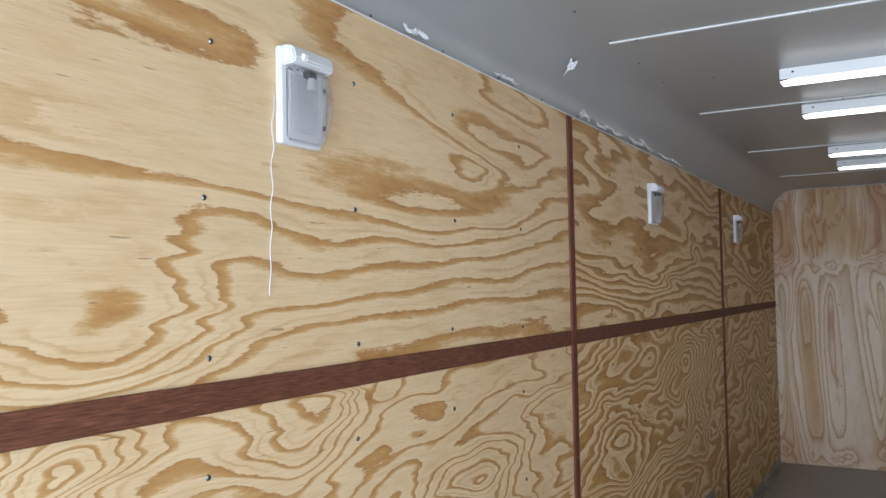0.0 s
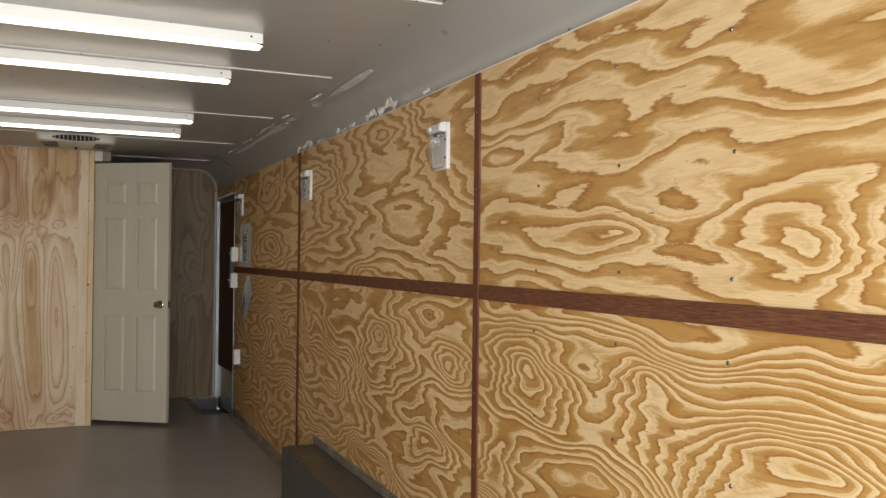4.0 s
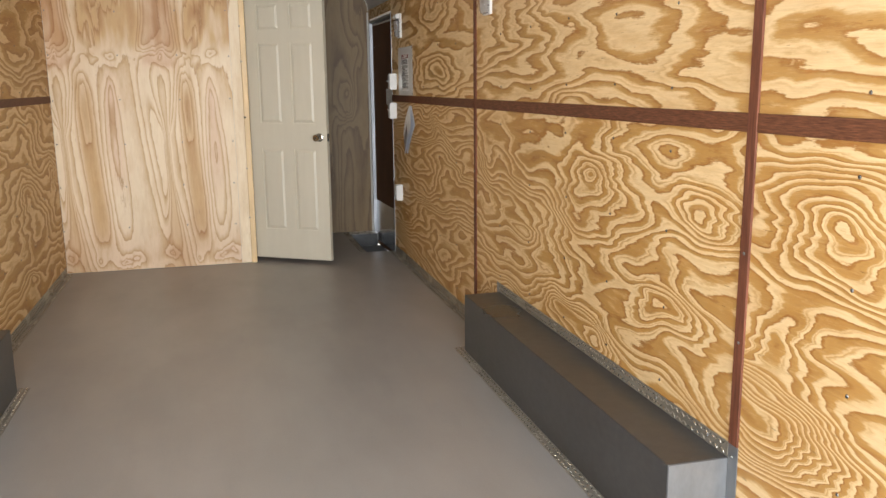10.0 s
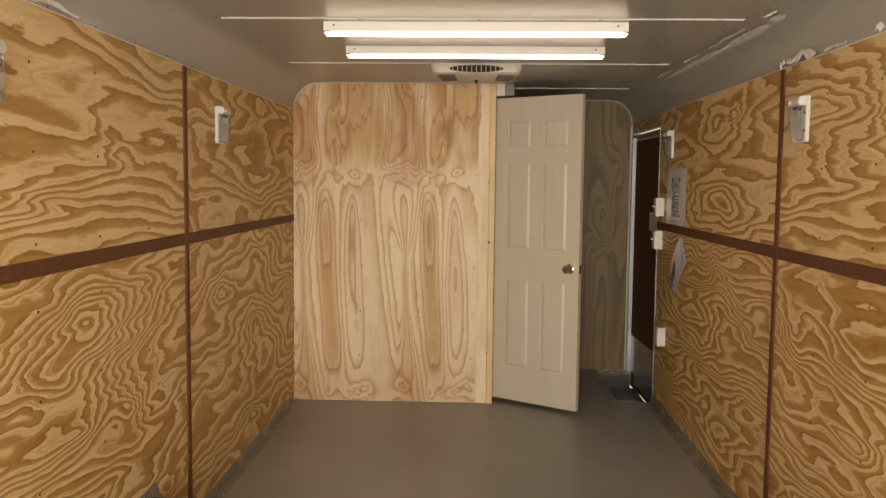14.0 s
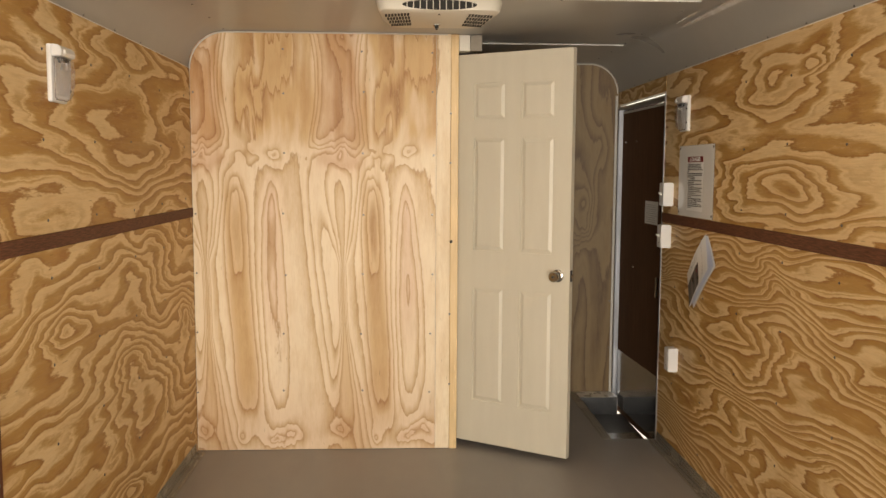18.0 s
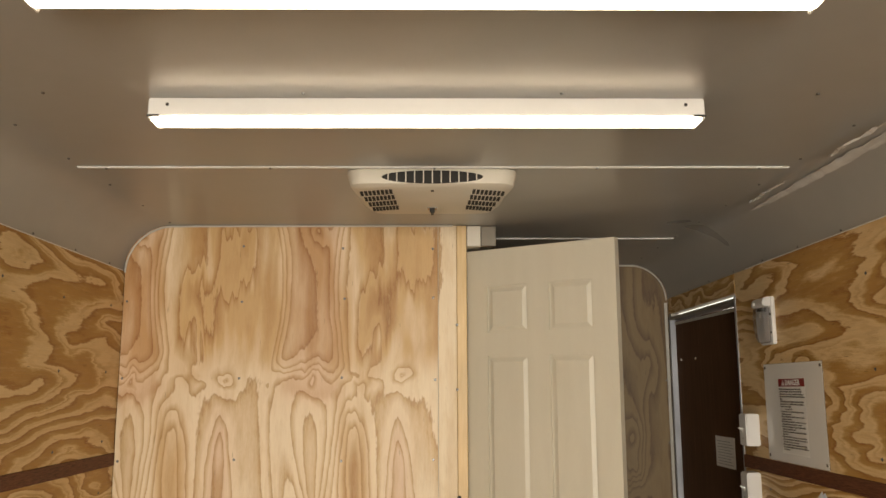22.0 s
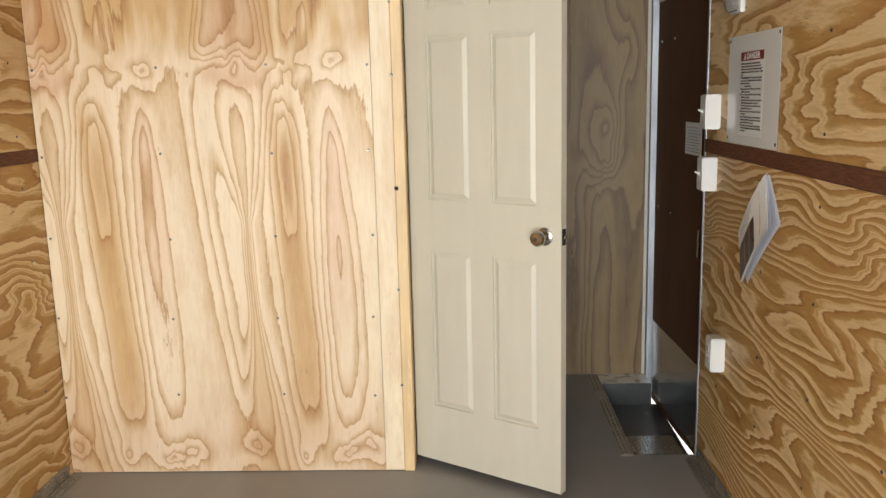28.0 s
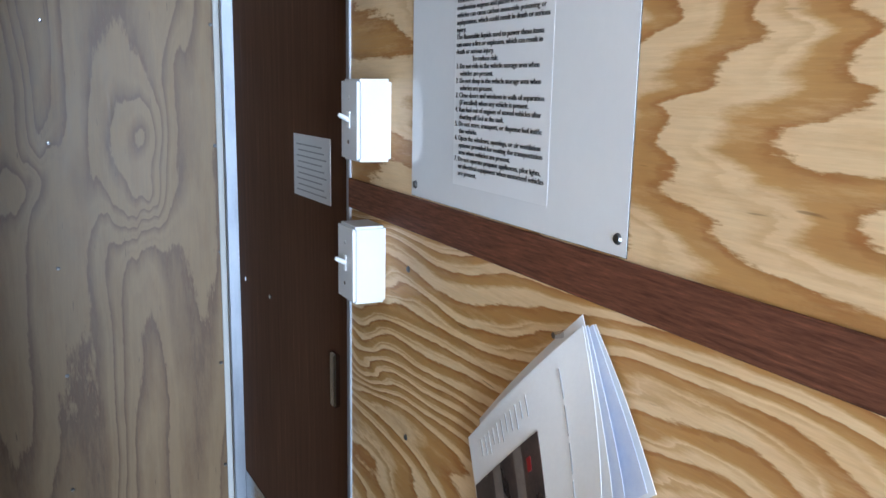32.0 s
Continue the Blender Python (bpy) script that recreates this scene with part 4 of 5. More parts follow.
AJAR = 2.3
d2 = thing("door_2", pose(XR + 0.026, SY1 - 0.019, 0, 0, 0, AJAR) @ Matrix.Translation((0, SY0 - SY1 + 0.051, 0)), "dark brown side entry door with steel kick plate, just ajar", "door", kind="structure")
dl = SY1 - SY0 - 0.051
part("leaf", prism([(0, WELL + 0.022), (0.45 * dl, WELL + 0.003), (dl, WELL + 0.001), (dl, SZ1 - 0.022), (0, SZ1 - 0.022)], (0, 0.035), "x"), M["brown"], d2)
part("kick_plate", box(-0.003, 0.0, 0.012, dl - 0.012, WELL + 0.04, 0.30, 0.0005), M["kick"], d2, "plain steel kick plate")
part("head_strip", box(-0.005, 0.0, 0.0, dl - 0.002, SZ1 - 0.040, SZ1 - 0.026, 0.001), M["shell"], d2)
for z in (0.25, 0.877, 1.645):
    for y in (0.62, 0.83):
        part("bolt", rod((-0.004, y, z), (0.0, y, z), 0.006, seg=10), M["bright"], d2)
part("notice", box(-0.002, 0.0, 0.210, 0.425, 1.158, 1.290), M["paper"], d2, "small printed paper notice")
part("latch", box(-0.014, 0.0, 0.165, 0.192, 0.75, 0.865, 0.004), M["nickel"], d2, "steel paddle latch")

for k in range(9):
    part("notice_line", box(-0.0026, -0.002, 0.230 + 0.012 * (k % 3), 0.405 - 0.01 * (k % 2), 1.170 + 0.0122 * k, 1.1728 + 0.0122 * k), M["print"], d2)

# white bead round the rounded corners of both end walls
def arch(x0, x1, y, left):
    pts = []
    for k in range(11):
        a = math.pi / 2 * k / 10
        c = COVE * (1 - math.cos(a))
        pts.append((XL + 0.004 + c if left else XR - 0.004 - c, y, CE - COVE - 0.004 + COVE * math.sin(a)))
    pts.append((x1 if left else x0, y, CE - 0.004))
    return pts


tagged(tube_curve("arch_trim", arch(XL, 0.37, YP - 0.004, True), 0.0038, M["shell"]), "white bead along the rounded top of the partition", "trim", kind="structure")
tagged(tube_curve("arch_trim", arch(0.42, XR, YB - 0.004, False), 0.0038, M["shell"]), "white bead along the rounded top of the front wall", "trim", kind="structure")


# ---- wall lamps ----
def wall_lamp(rz, x, y, z, lens_tone="clear"):
    """Local: x along the wall, y out of it, z up; origin at the middle of the base."""
    t = thing("wall_lamp", pose(x, y, z, 0, 0, rz), "white plastic wall lamp with a clear ribbed cover, unlit", "wall lamp", "wall lamps")
    w, h = 0.056, 0.086
    smooth(part("base", box(-w, w, 0.0, 0.016, -h, h, 0.006, 3), M["plastic"], t))
    cap = prism([(0.014, 0.050), (0.042, 0.051), (0.047, 0.060), (0.041, 0.080), (0.028, 0.085), (0.014, 0.086)], (-w + 0.001, w - 0.001), "x")
    bmesh.ops.bevel(cap, geom=cap.edges[:], offset=0.003, segments=2, affect="EDGES")
    smooth(part("cap", cap, M["plastic"], t))
    lens = prism([(0.015, 0.051), (0.042, 0.051), (0.045, 0.02), (0.043, -0.03), (0.037, -0.066), (0.027, -0.080), (0.015, -0.081)], (-w + 0.007, w - 0.007), "x")
    bmesh.ops.bevel(lens, geom=lens.edges[:], offset=0.008, segments=3, affect="EDGES", clamp_overlap=True)
    smooth(part("cover", lens, M["lens"], t, "clear plastic cover"))
    part("reflector", box(-0.034, 0.034, 0.0155, 0.019, -0.062, 0.040, 0.002), M["reflector"], t)
    bulb = rod((0, 0.034, 0.012), (0, 0.034, 0.034), 0.011, 0.007, 12)
    part("bulb", bulb, M["reflector"], t)
    part("socket", box(-0.012, 0.012, 0.019, 0.040, 0.034, 0.046, 0.002), M["dark"], t)
    for z in (0.022, -0.044):
        part("clip", box(-w + 0.004, -w + 0.008, 0.016, 0.021, z - 0.004, z + 0.004, 0.001), M["black"], t)
    part("switch", box(0.022, 0.036, 0.042, 0.050, 0.058, 0.070, 0.002), M["lamp_white"], t)
    return t


for y in (1.096, 3.433, 5.350):
    wall_lamp(-90, XL, y, 1.750)
for y in (2.755, 4.660, 6.755):
    wall_lamp(90, XR, y, 1.744)
cord = tube_curve("lamp_cord", [(XL + 0.004 + 0.003 * math.sin(2.1 * k), 1.033 + 0.0022 * math.sin(1.9 * k + 0.4) - 0.0008 * k, 1.745 - 0.023 * k) for k in range(16)], 0.0009, M["plastic"])
tagged(cord, "thin white cord hanging from the wall lamp", "cord")


# ---- switch and outlet boxes ----
def wall_box(kind, x, y, z, depth, label):
    t = thing(kind, pose(x, y, z, 0, 0, 90), label, "switch" if "switch" in kind else "outlet", "surface boxes")
    w, h = 0.036, 0.060
    b = bmesh.new()
    ring0 = [(-w, 0, -h), (w, 0, -h), (w, 0, h), (-w, 0, h)]
    ring1 = [(-w * 0.98, depth - 0.0012, -h * 0.99), (w * 0.98, depth - 0.0012, -h * 0.99), (w * 0.98, depth - 0.0012, h * 0.99), (-w * 0.98, depth - 0.0012, h * 0.99)]
    a, c = [b.verts.new(v) for v in ring0], [b.verts.new(v) for v in ring1]
    for k in range(4):
        b.faces.new((a[k], a[(k + 1) % 4], c[(k + 1) % 4], c[k]))
    b.faces.new(a)
    b.faces.new(c)
    bmesh.ops.bevel(b, geom=b.edges[:], offset=0.0042, segments=4, affect="EDGES")
    smooth(part("box", b, M["plastic"], t))
    plate = part("plate", box(-w * 0.90, w * 0.90, depth - 0.003, depth - 0.0004, -h * 0.94, h * 0.94, 0.0008, 2), M["plastic"], t)
    if "switch" in kind:
        tg = rod((0, depth, 0), (0, depth + 0.016, 0.008), 0.0042, 0.003, 10)
        part("toggle", tg, M["plastic"], plate)
        part("collar", box(-0.006, 0.006, depth, depth + 0.0015, -0.012, 0.012, 0.0005), M["lamp_white"], plate)
        for zz in (-0.032, 0.032):
            part("screw", rod((0, depth, zz), (0, depth + 0.001, zz), 0.003, seg=8), M["bright"], plate)
    else:
        for zz in (-0.0195, 0.0195):
            soc = lathe([(0.0165, depth), (0.0165, depth + 0.0016), (0.0155, depth + 0.002)], 20)
            bmesh.ops.translate(soc, verts=soc.verts, vec=(0, 0, zz))
            part("socket", soc, M["plastic"], plate)
            slots = box(-0.0075, -0.0055, depth + 0.0018, depth + 0.0024, zz - 0.001, zz + 0.008)
            box(0.0055, 0.0075, depth + 0.0018, depth + 0.0024, zz, zz + 0.007, bm=slots)
            rod((0, depth + 0.0018, zz - 0.008), (0, depth + 0.0024, zz - 0.008), 0.0028, seg=8, bm=slots)
            part("slots", slots, M["dark"], plate)
        part("screw", rod((0, depth, 0), (0, depth + 0.001, 0), 0.003, seg=8), M["bright"], plate)
    return t


wall_box("light_switch", XR, 6.950, 1.345, 0.054, "white surface-mounted toggle switch beside the side door")
wall_box("light_switch", XR, 6.968, 1.127, 0.054, "white surface-mounted toggle switch below the rail")
wall_box("outlet", XR, 1.043, 0.496, 0.044, "white surface-mounted double power outlet on the plywood")
wall_box("outlet", XR, 6.803, 0.513, 0.050, "white surface-mounted power outlet low beside the side door")

# ---- danger sign ----
sg = thing("warning_sign", pose(XR, 6.605, 1.417, 0, 0, 90), "glossy white warning board with a red danger label", "sign")
part("board", box(-0.235, 0.235, 0.0008, 0.0013, -0.171, 0.171), M["sign"], sg)
# slightly larger dark sheet paints the thin shadow round the board's edge
part("shadow_gap", box(-0.2355, 0.2355, 0.0001, 0.0008, -0.1715, 0.1715), M["dark"], sg, "dark sheet standing in for the shadow gap round the board")
part("label_sheet", box(-0.104, 0.110, 0.00125, 0.0015, -0.141, 0.118), M["label"], sg)
part("banner", box(-0.101, 0.109, 0.0019, 0.0022, 0.090, 0.117), M["red"], sg)


def sign_text(body, x, z, size, wide, mat, align="LEFT", heavy=0.0):
    """Lettering on the board; it is read from the room, so x runs against the wall's local x."""
    me = text_mesh(body, size, wide, align, heavy)
    me.materials.append(mat)
    ob = part("lettering", me, None, sg)
    ob.matrix_local = Matrix.Translation((-x, 0.0026, z)) @ Matrix(((-1, 0, 0, 0), (0, 0, 1, 0), (0, 1, 0, 0), (0, 0, 0, 1)))
    return ob


LINES = ["Vehicles and equipment powered by internal", "combustion engines and placed in recreational", "vehicles can cause carbon monoxide poisoning or", "asphyxiation, which could result in death or serious", "injury.",
         "The flammable liquids used to power these items", "can cause a fire or explosion, which can result in", "death or serious injury.", "               To reduce risk:",
         "1. Do not ride in the vehicle storage area when", "    vehicles are present.", "2. Do not sleep in the vehicle storage area when", "    vehicles are present.", "3. Close doors and windows in walls of separation",
         "    (if installed) when any vehicle is present.", "4. Run fuel out of engines of stored vehicles after", "    shutting off fuel at the tank.", "5. Do not store, transport, or dispense fuel inside", "    this vehicle.",
         "6. Open the windows, openings, or air ventilation", "    systems provided for venting the transportation", "    area when vehicles are present.", "7. Do not operate propane appliances, pilot lights,", "    or electrical equipment when motorized vehicles", "    are present."]
sign_text("DANGER", -0.052, 0.0945, 0.0275, 1.06, M["label"], heavy=0.0006)
tri = prism([(0.083, 0.094), (0.057, 0.094), (0.070, 0.114)], (0.0024, 0.0027))
part("warning_triangle", tri, M["label"], sg)
part("warning_mark", box(0.0688, 0.0712, 0.0029, 0.0031, 0.098, 0.108), M["red"], sg)
for k, line in enumerate(LINES):
    sign_text(line, -0.105, 0.0785 - 0.00862 * k, 0.0088, 1.10, M["ink"], heavy=-0.00005)
for px, pz in ((-0.222, -0.155), (0.222, -0.155), (-0.222, 0.158), (0.222, 0.158)):
    part("screw", rod((px, 0.0012, pz), (px, 0.0036, pz), 0.006, 0.0045, 10), M["screw"], sg)

# ---- brochure hung on a screw ----
br = thing("brochure", pose(XR, 6.402, 1.176), "creased booklet hung from a screw, dark photo on its cover", "brochure")
S_DIR, Q_DIR, SPREAD = Vector((0, 0.225, -0.205)), Vector((0, -0.062, -0.152)), Vector((0, -0.034, 0.024))


def leaf(name, q0, q1, off, curl, mat, s0=0.0, s1=1.0, wave=0.0, spread=0.0):
    """One sheet: s runs along its top edge, q down it; spread swings the free corner out along the wall."""
    b = bmesh.new()
    n = 12
    rows = []
    for i in range(n + 1):
        q = q0 + (q1 - q0) * i / n
        row = []
        for j in range(9):
            s = s0 + (s1 - s0) * j / 8
            out = off + 0.010 * math.sin(math.pi * min(1.0, 0.12 + 0.9 * s)) * (1.0 - 0.55 * min(q, 1.0)) + curl * q * q * (1 - 0.6 * s) + wave * math.sin(5 * s + 4 * q)
            row.append(b.verts.new(S_DIR * s + (Q_DIR * q + SPREAD * (spread * (1 - s) ** 1.5 * (q + 0.10 * math.sin(math.pi * q)))) + Vector((-out, 0, 0))))
        rows.append(row)
    for p, r in zip(rows, rows[1:]):
        for j in range(8):
            b.faces.new((p[j], p[j + 1], r[j + 1], r[j]))
    e = bmesh.ops.extrude_face_region(b, geom=b.faces[:])
    bmesh.ops.translate(b, verts=[v for v in e["geom"] if isinstance(v, bmesh.types.BMVert)], vec=(0.0006, 0, 0))
    return smooth(part(name, b, mat, br), 60)


M["page"] = speckled("bluish_page", (0.50, 0.55, 0.70), (0.70, 0.73, 0.81), 9, (0.35, 0.5), 0.0, 0.05)
M["photo_brown"] = speckled("printed_photo_warm", (0.10, 0.075, 0.06), (0.26, 0.22, 0.19), 10, (0.25, 0.35), 0.0, 0.02)
leaf("back_page", -0.11, 0.5, 0.0015, 0.0, M["paper"], 0.06, 0.98)
leaf("back_cover", 0.0, 1.02, 0.003, 0.000, M["paper"], 0.0, 1.0, 0.0, 1.0)
leaf("page", 0.0, 1.00, 0.006, 0.006, M["page"], 0.0, 0.97, 0.002, 0.95)
leaf("page", 0.0, 0.99, 0.012, 0.013, M["page"], 0.0, 0.98, 0.002, 0.55)
leaf("page", 0.0, 1.00, 0.015, 0.015, M["paper"], 0.0, 0.98, 0.002, 0.25)
leaf("cover", 0.0, 1.0, 0.018, 0.016, M["paper"])
for s0, s1, mat in ((0.36, 0.50, "photo"), (0.50, 0.57, "photo_brown"), (0.57, 0.70, "photo"), (0.70, 0.78, "photo_brown"), (0.78, 0.985, "photo")):
    leaf("cover_photo", 0.36, 0.97, 0.0192, 0.016, M[mat], s0, s1)
leaf("cover_mark", 0.47, 0.56, 0.0204, 0.016, M["red"], 0.43, 0.46)
for k in range(11):
    leaf("print_line", 0.10 + 0.01 * (k % 2), 0.22 + 0.02 * (k % 3), 0.0192, 0.016, M["print"], 0.86 - 0.045 * k - 0.006, 0.86 - 0.045 * k)
for k in range(4):
    leaf("print_line", 0.12 + 0.22 * k, 0.30 + 0.22 * k, 0.0192, 0.016, M["print"], 0.16, 0.165)
part("screw", rod((0.0, 0.050, -0.024), (-0.020, 0.050, -0.024), 0.0048, 0.0035, seg=10), M["bright"], br)

# ---- ceiling air conditioner ----
ac = thing("air_conditioner", pose(0.291, 6.30, CE), "ivory ceiling air conditioner outlet with dark grilles", "air conditioner")


def plan_ring(half_near, half_far, y_near, y_far, z, r=0.05, n=5):
    pts = []
    for cx, cy, a0 in ((-half_near + r, y_near + r, 180), (half_near - r, y_near + r, 270), (half_far - r, y_far - r, 0), (-half_far + r, y_far - r, 90)):
        for k in range(n):
            a = radians(a0 + 90 * k / (n - 1))
            pts.append((cx + r * math.cos(a), cy + r * math.sin(a), z))
    return pts


b = bmesh.new()
rings = [[b.verts.new(p) for p in plan_ring(*q)] for q in ((0.256, 0.240, -0.190, 0.33, -0.0005), (0.256, 0.236, -0.192, 0.32, -0.010), (0.246, 0.205, -0.189, 0.25, -0.044), (0.234, 0.185, -0.174, 0.205, -0.052))]
for p, q in zip(rings, rings[1:]):
    for k in range(len(p)):
        b.faces.new((p[k], p[(k + 1) % len(p)], q[(k + 1) % len(p)], q[k]))
b.faces.new(rings[0])
b.faces.new(rings[-1])
smooth(part("shroud", b, M["ac"], ac), 50)
el = bmesh.new()
vs = [el.verts.new((0.150 * math.cos(a) * (1 if abs(math.cos(a)) < 0.97 else 1.0), -0.1935, -0.0255 + 0.0195 * math.sin(a))) for a in np.linspace(0, 2 * math.pi, 40, endpoint=False)]
el.faces.new(vs)
e = bmesh.ops.extrude_face_region(el, geom=el.faces[:])
bmesh.ops.translate(el, verts=[v for v in e["geom"] if isinstance(v, bmesh.types.BMVert)], vec=(0, 0.010, 0))
part("front_grille", el, M["dark"], ac, "dark oval outlet")
for k in range(-5, 6):
    x = 0.0262 * k
    hgt = 0.0195 * math.sqrt(max(0.0, 1 - (x / 0.15) ** 2))
    part("grille_bar", box(x - 0.0016, x + 0.0016, -0.1965, -0.1930, -0.0255 - hgt, -0.0255 + hgt), M["ac"], ac)
for s in (-1, 1):
    vent = bmesh.new()
    for i in range(8):
        for j in range(4):
            q = (j + 0.5) / 4
            cx, cy = s * (0.128 - 0.014 * q + (0.092 - 0.016 * q) * i / 7), -0.155 + 0.30 * q + 0.004 * i
            box(cx - 0.0045, cx + 0.0045, cy - 0.028, cy + 0.028, -0.0535, -0.0515, bm=vent)
    part("side_grille", vent, M["dark"], ac, "dark slotted vent")
part("knob_plate", box(-0.016, 0.016, 0.105, 0.145, -0.055, -0.052, 0.001), M["nickel"], ac)
kb = rod((0, 0.125, -0.054), (0, 0.125, -0.066), 0.010, 0.008, 14)
box(-0.004, 0.004, 0.112, 0.138, -0.072, -0.064, bm=kb)
part("knob", kb, M["dark"], ac, "dark brown rotary knob")
part("screw", rod((0, -0.13, -0.052), (0, -0.13, -0.055), 0.005, seg=10), M["dark"], ac)

# ---- screws ----
hb = bmesh.new()
bmesh.ops.create_cone(hb, cap_ends=True, segments=8, radius1=0.0054, radius2=0.0032, depth=0.0026)
screw_mesh = bpy.data.meshes.new("screw")
hb.to_mesh(screw_mesh)
hb.free()
screw_mesh.materials.append(M["screw"])
rng = random.Random(4)


def screw(parent, place, normal):
    ob = new("screw", screw_mesh)
    ob.parent = parent
    q = Vector(normal).to_track_quat("Z", "Y").to_matrix().to_4x4()
    ob.matrix_world = Matrix.Translation(place) @ q
    return ob


for wall, x, s, last in ((wall_left, XL, 1, 6.9), (wall_right, XR, -1, 7.0)):
    for k in range(18):
        y = 0.085 + 0.3985 * k
        if y > last:
            break
        on_batten = min(abs(y - c) for c in YT) < 0.06
        for z in (0.13, 0.375, 0.62, 0.868, 1.125, 1.307, 1.56, 1.816):
            if on_batten and (z < 0.4 or 1.1 < z < 1.35):
                continue
            if 2.3 < y < 4.6 and z < 0.37:
                continue
            if s < 0 and 6.3 < y < 6.9 and z > 1.2:
                continue
            jy, jz = rng.uniform(-0.012, 0.012), rng.uniform(-0.012, 0.012)
            screw(wall, (x + s * (0.008 if on_batten else 0.0012), (min(YT, key=lambda c: abs(c - y)) if on_batten else y + jy), z + jz), (s, 0, 0))
for x in (-0.902, -0.462, -0.058, 0.296):
    for z in (0.31, 0.62, 0.928, 1.232, 1.543, 1.85, 2.06):
        screw(partition, (x + rng.uniform(-0.006, 0.006) - 0.01 * (z < 0.9), YP - 0.0012, z + rng.uniform(-0.008, 0.008)), (0, -1, 0))
for x in (1.104, 1.511):
    for z in (0.30, 0.62, 0.927, 1.233, 1.541, 1.848):
        screw(wall_front, (x + rng.uniform(-0.006, 0.006), YB - 0.0012, z + rng.uniform(-0.01, 0.01)), (0, -1, 0))
for z in (0.35, 0.72, 1.50, 1.75):
    screw(partition, (0.387, YP - 0.0135, z), (0, -1, 0))
tagged(part("latch_hole", rod((0.392, YP - 0.0132, 1.097), (0.392, YP - 0.0120, 1.097), 0.008, seg=12), M["dark"], partition))

# dark self-drilling screws of the ceiling sheets, one mesh
one = bmesh.new()
bmesh.ops.create_cone(one, cap_ends=True, segments=7, radius1=0.0035, radius2=0.005, depth=0.004)
one_me = bpy.data.meshes.new("temp_head")
one.to_mesh(one_me)
one.free()
verts0 = [v.co.copy() for v in one_me.vertices]
faces0 = [tuple(p.vertices) for p in one_me.polygons]
verts, faces = [], []


def head(place, normal):
    q = Vector(normal).to_track_quat("-Z", "Y").to_matrix()
    k = len(verts)
    verts.extend(tuple(Vector(place) + q @ v) for v in verts0)
    faces.extend(tuple(i + k for i in f) for f in faces0)


for k in range(27):
    y = -0.2 + 0.305 * k
    for s, x in ((1, XL), (-1, XR)):
        head((x - s * 0.0035, y + 0.02 * s, ZW + 0.010), (s, 0, 0))
        head((x + s * (COVE + 0.004), y + 0.1, CE - 0.001), (0, 0, -1))
for y in (2.37, 3.60, 4.83, 6.09):
    for k in range(5):
        head((XL + 0.26 + 0.48 * k, y, CE - 0.0055), (0, 0, -1))
    for k in range(4):
        head((XL + 0.36 + 0.57 * k, y - 0.62, CE - 0.001), (0, 0, -1))
me = bpy.data.meshes.new("ceiling_screws")
me.from_pydata(verts, [], faces)
sc = part("ceiling_screws", me, M["screw"], ceiling)
tagged(sc, kind="stuff")


# ---- loose ends of protective film along the coves ----
def film_scrap(x, y, z, length, width, rx, rz, seed):
    """A crumpled ribbon: uneven edges and small folds."""
    r = random.Random(seed)
    b = bmesh.new()
    n, cols = max(10, int(length / 0.012)), 4
    p1, p2, p3 = (r.uniform(0, 6.3) for _ in range(3))
    rows = []
    for i in range(n + 1):
        u = i / n
        w = width * (0.25 + 0.75 * math.sin(math.pi * min(1.0, 0.06 + 0.94 * u)) ** 0.5) * (0.75 + 0.25 * math.sin(17 * u + p1))
        mid = 0.25 * width * math.sin(9 * u + p2)
        rows.append([b.verts.new((u * length, mid + w * (j / (cols - 1) - 0.5), 0.004 + 0.0035 * r.random() + 0.003 * math.sin(11 * u + 2.2 * j + p3))) for j in range(cols)])
    for p, q in zip(rows, rows[1:]):
        for j in range(cols - 1):
            b.faces.new((p[j], q[j], q[j + 1], p[j + 1]))
    e = bmesh.ops.extrude_face_region(b, geom=b.faces[:])
    bmesh.ops.translate(b, verts=[v for v in e["geom"] if isinstance(v, bmesh.types.BMVert)], vec=(0, 0, 0.0005))
    ob = part("film_scrap", b, M["film"])
    ob.matrix_world = pose(x, y, z, rx, 0, rz)
    return tagged(ob, "torn scrap of clear protective film on the white cove", "film", "film scraps")


for k, (y, l, w) in enumerate(((2.86, 0.09, 0.02), (3.22, 0.24, 0.055), (3.47, 0.17, 0.040), (3.78, 0.10, 0.02), (3.93, 0.12, 0.016), (4.05, 0.05, 0.03), (4.30, 0.20, 0.016), (4.55, 0.28, 0.045), (4.86, 0.05, 0.03))):
    film_scrap(XR - 0.006, y, ZW + 0.5 * w, l, w, -80, 90, 30 + k)
for k, (y, l) in enumerate(((3.9, 0.12), (4.55, 0.10), (4.9, 0.5), (5.6, 0.3), (6.2, 0.25))):
    film_scrap(XR - 0.165, y, CE - 0.018, l, 0.035, 160, 90, 50 + k)
for k, (y, l, w) in enumerate(((1.45, 0.10, 0.02), (1.9, 0.16, 0.015), (2.55, 0.10, 0.03), (2.72, 0.30, 0.02), (3.10, 0.35, 0.03), (3.55, 0.4, 0.02))):
    film_scrap(XL + 0.006, y, ZW + 0.5 * w + 0.004, l, w, 80, 90, 70 + k)
film_scrap(XL + 0.068, 2.28, 2.078, 0.05, 0.045, 130, 90, 90)


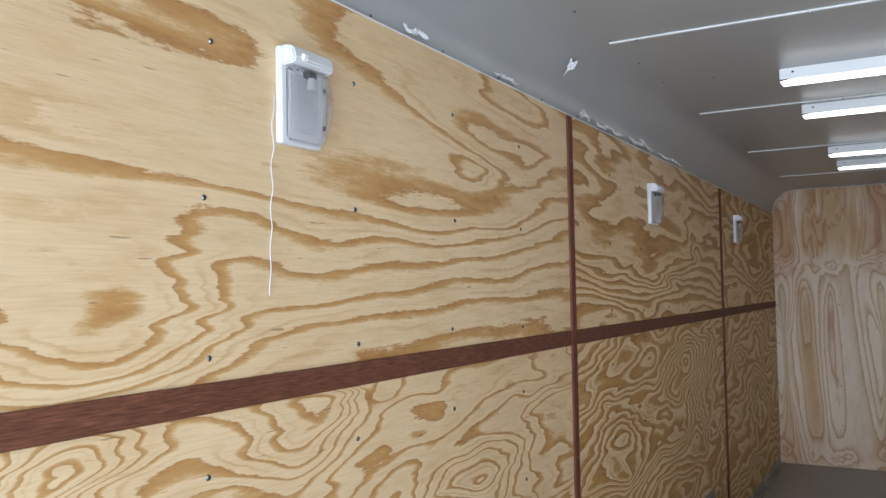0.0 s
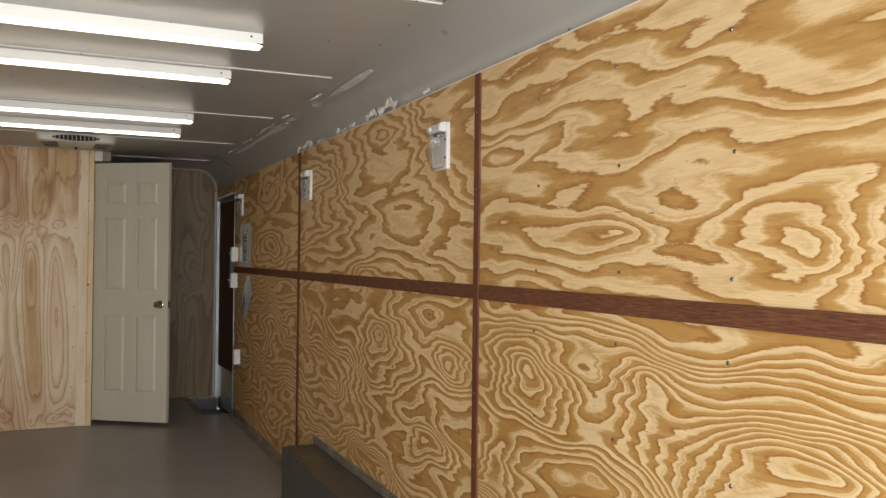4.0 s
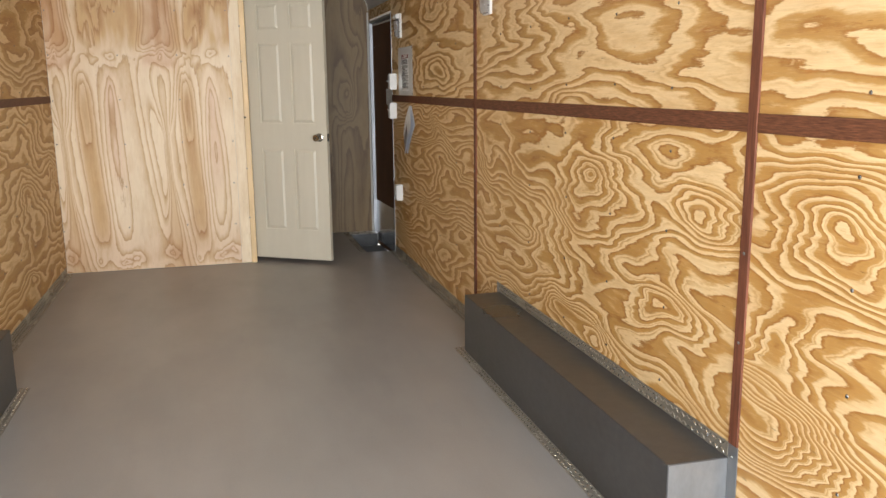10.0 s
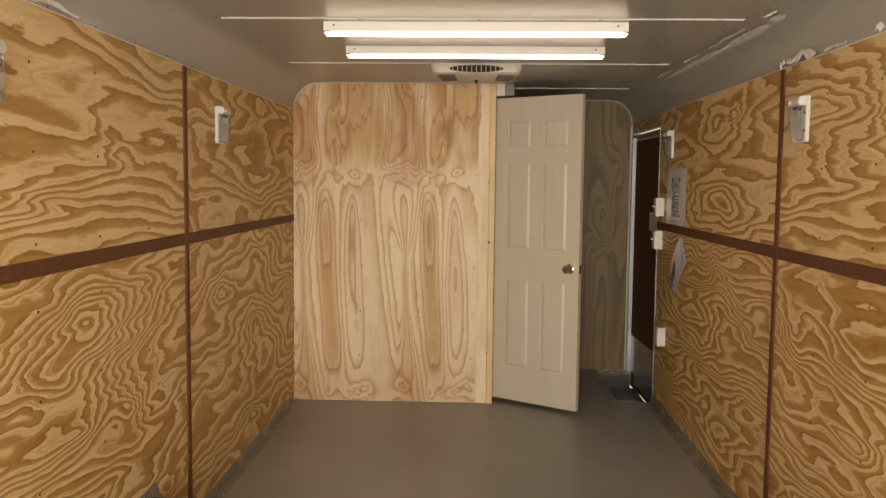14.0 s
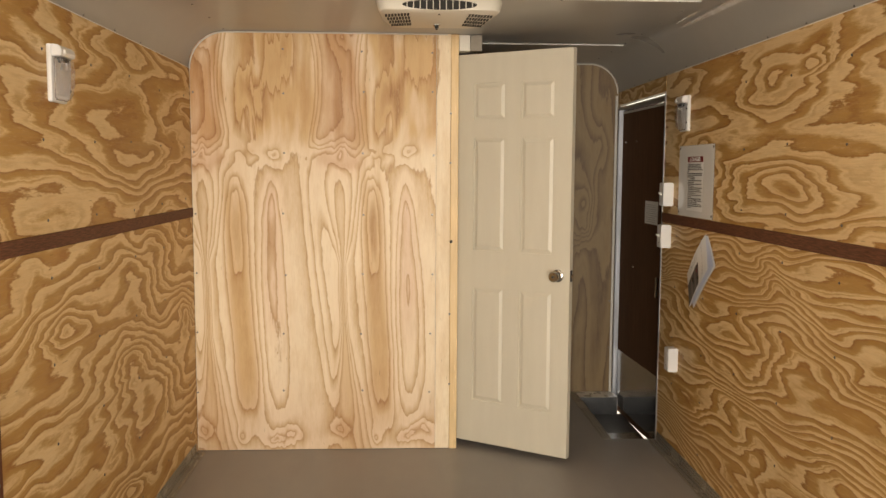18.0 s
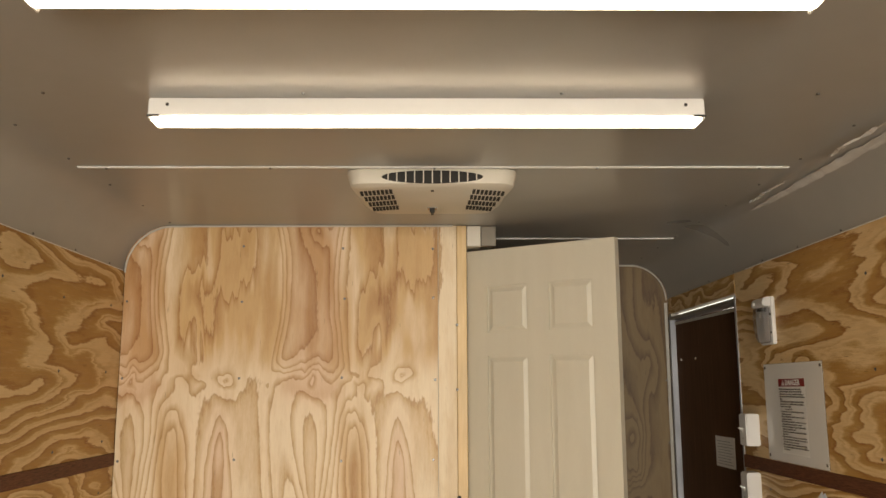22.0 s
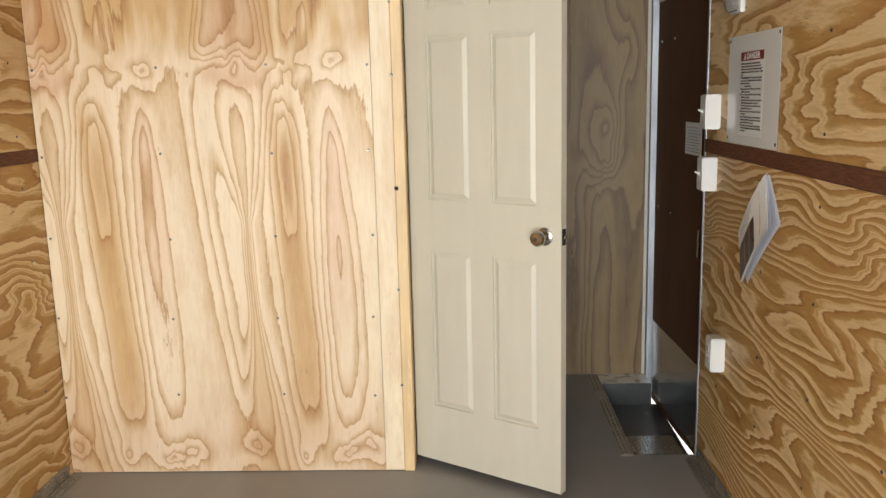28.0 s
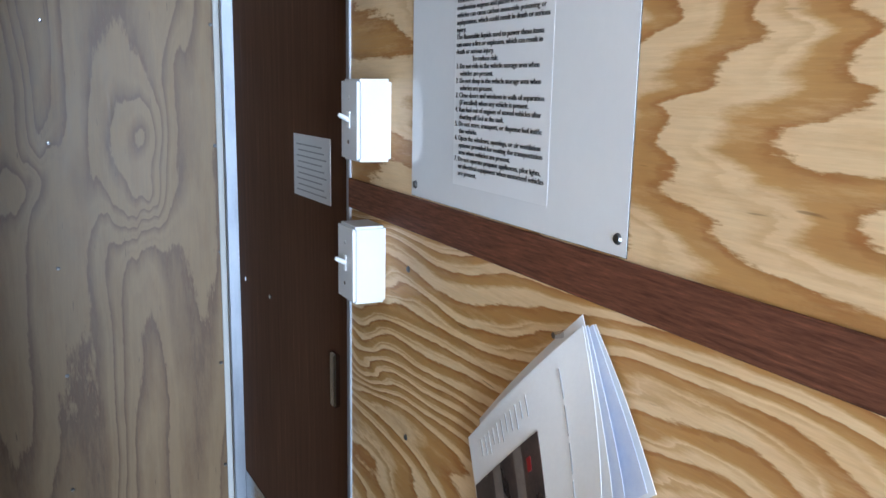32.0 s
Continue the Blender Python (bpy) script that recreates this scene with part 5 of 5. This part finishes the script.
# ---- thin folded lower edge of the coves ----
for cname, x0, x1 in (("trim_left", XL + 0.0005, XL + 0.0032), ("trim_right", XR - 0.0032, XR - 0.0005)):
    tagged(part(cname, box(x0, x1, Y0 + 0.01, YP - 0.02, ZW - 0.0012, ZW + 0.0022, 0.0008), M["lamp_white"]), "thin white folded edge below the cove", "trim", kind="structure")


# ---- creased foil strips along the top of the coves ----
def cove_strip(x, s, y0, y1, a0, a1):
    """A thin bright strip that follows the curve of the cove between two angles, with a torn outline."""
    r = random.Random(int(1000 * y0))
    b = bmesh.new()
    n, rad = 5, COVE - 0.003
    rows = []
    steps = max(8, int((y1 - y0) / 0.03))
    for i in range(steps + 1):
        u = i / steps
        y = y0 + (y1 - y0) * u
        shrink = 0.5 * (a1 - a0) * (1 - math.sin(math.pi * min(1.0, 0.05 + 0.95 * u)) ** 0.4)
        lo, hi = a0 + shrink + 0.03 * r.random(), a1 - shrink - 0.05 * r.random()
        rows.append([b.verts.new((x + s * (COVE - (rad - 0.002 * r.random()) * math.cos(a)), y, CE - COVE + (rad - 0.002 * r.random()) * math.sin(a))) for a in np.linspace(lo, max(hi, lo + 0.01), n)])
    for p, q in zip(rows, rows[1:]):
        for k in range(n - 1):
            b.faces.new((p[k], p[k + 1], q[k + 1], q[k]))
    e = bmesh.ops.extrude_face_region(b, geom=b.faces[:])
    bmesh.ops.translate(b, verts=[v for v in e["geom"] if isinstance(v, bmesh.types.BMVert)], vec=(s * 0.0008, 0, -0.0008))
    return tagged(smooth(part("cove_strip", b, M["foil"]), 40), "shiny strip of peeling film along the white cove", "film", "film strips")


M["foil"] = speckled("shiny_film", (0.52, 0.52, 0.51), (0.76, 0.76, 0.75), 14, (0.08, 0.22), 0.0, 0.5, distance=0.004)
for y0, y1, a0, a1 in ((3.28, 3.92, 1.00, 1.24), (4.10, 4.22, 0.98, 1.26), (4.62, 4.76, 1.02, 1.24), (4.80, 5.35, 0.94, 1.22), (5.30, 6.60, 1.00, 1.20)):
    cove_strip(XR, -1, y0, y1, a0, a1)
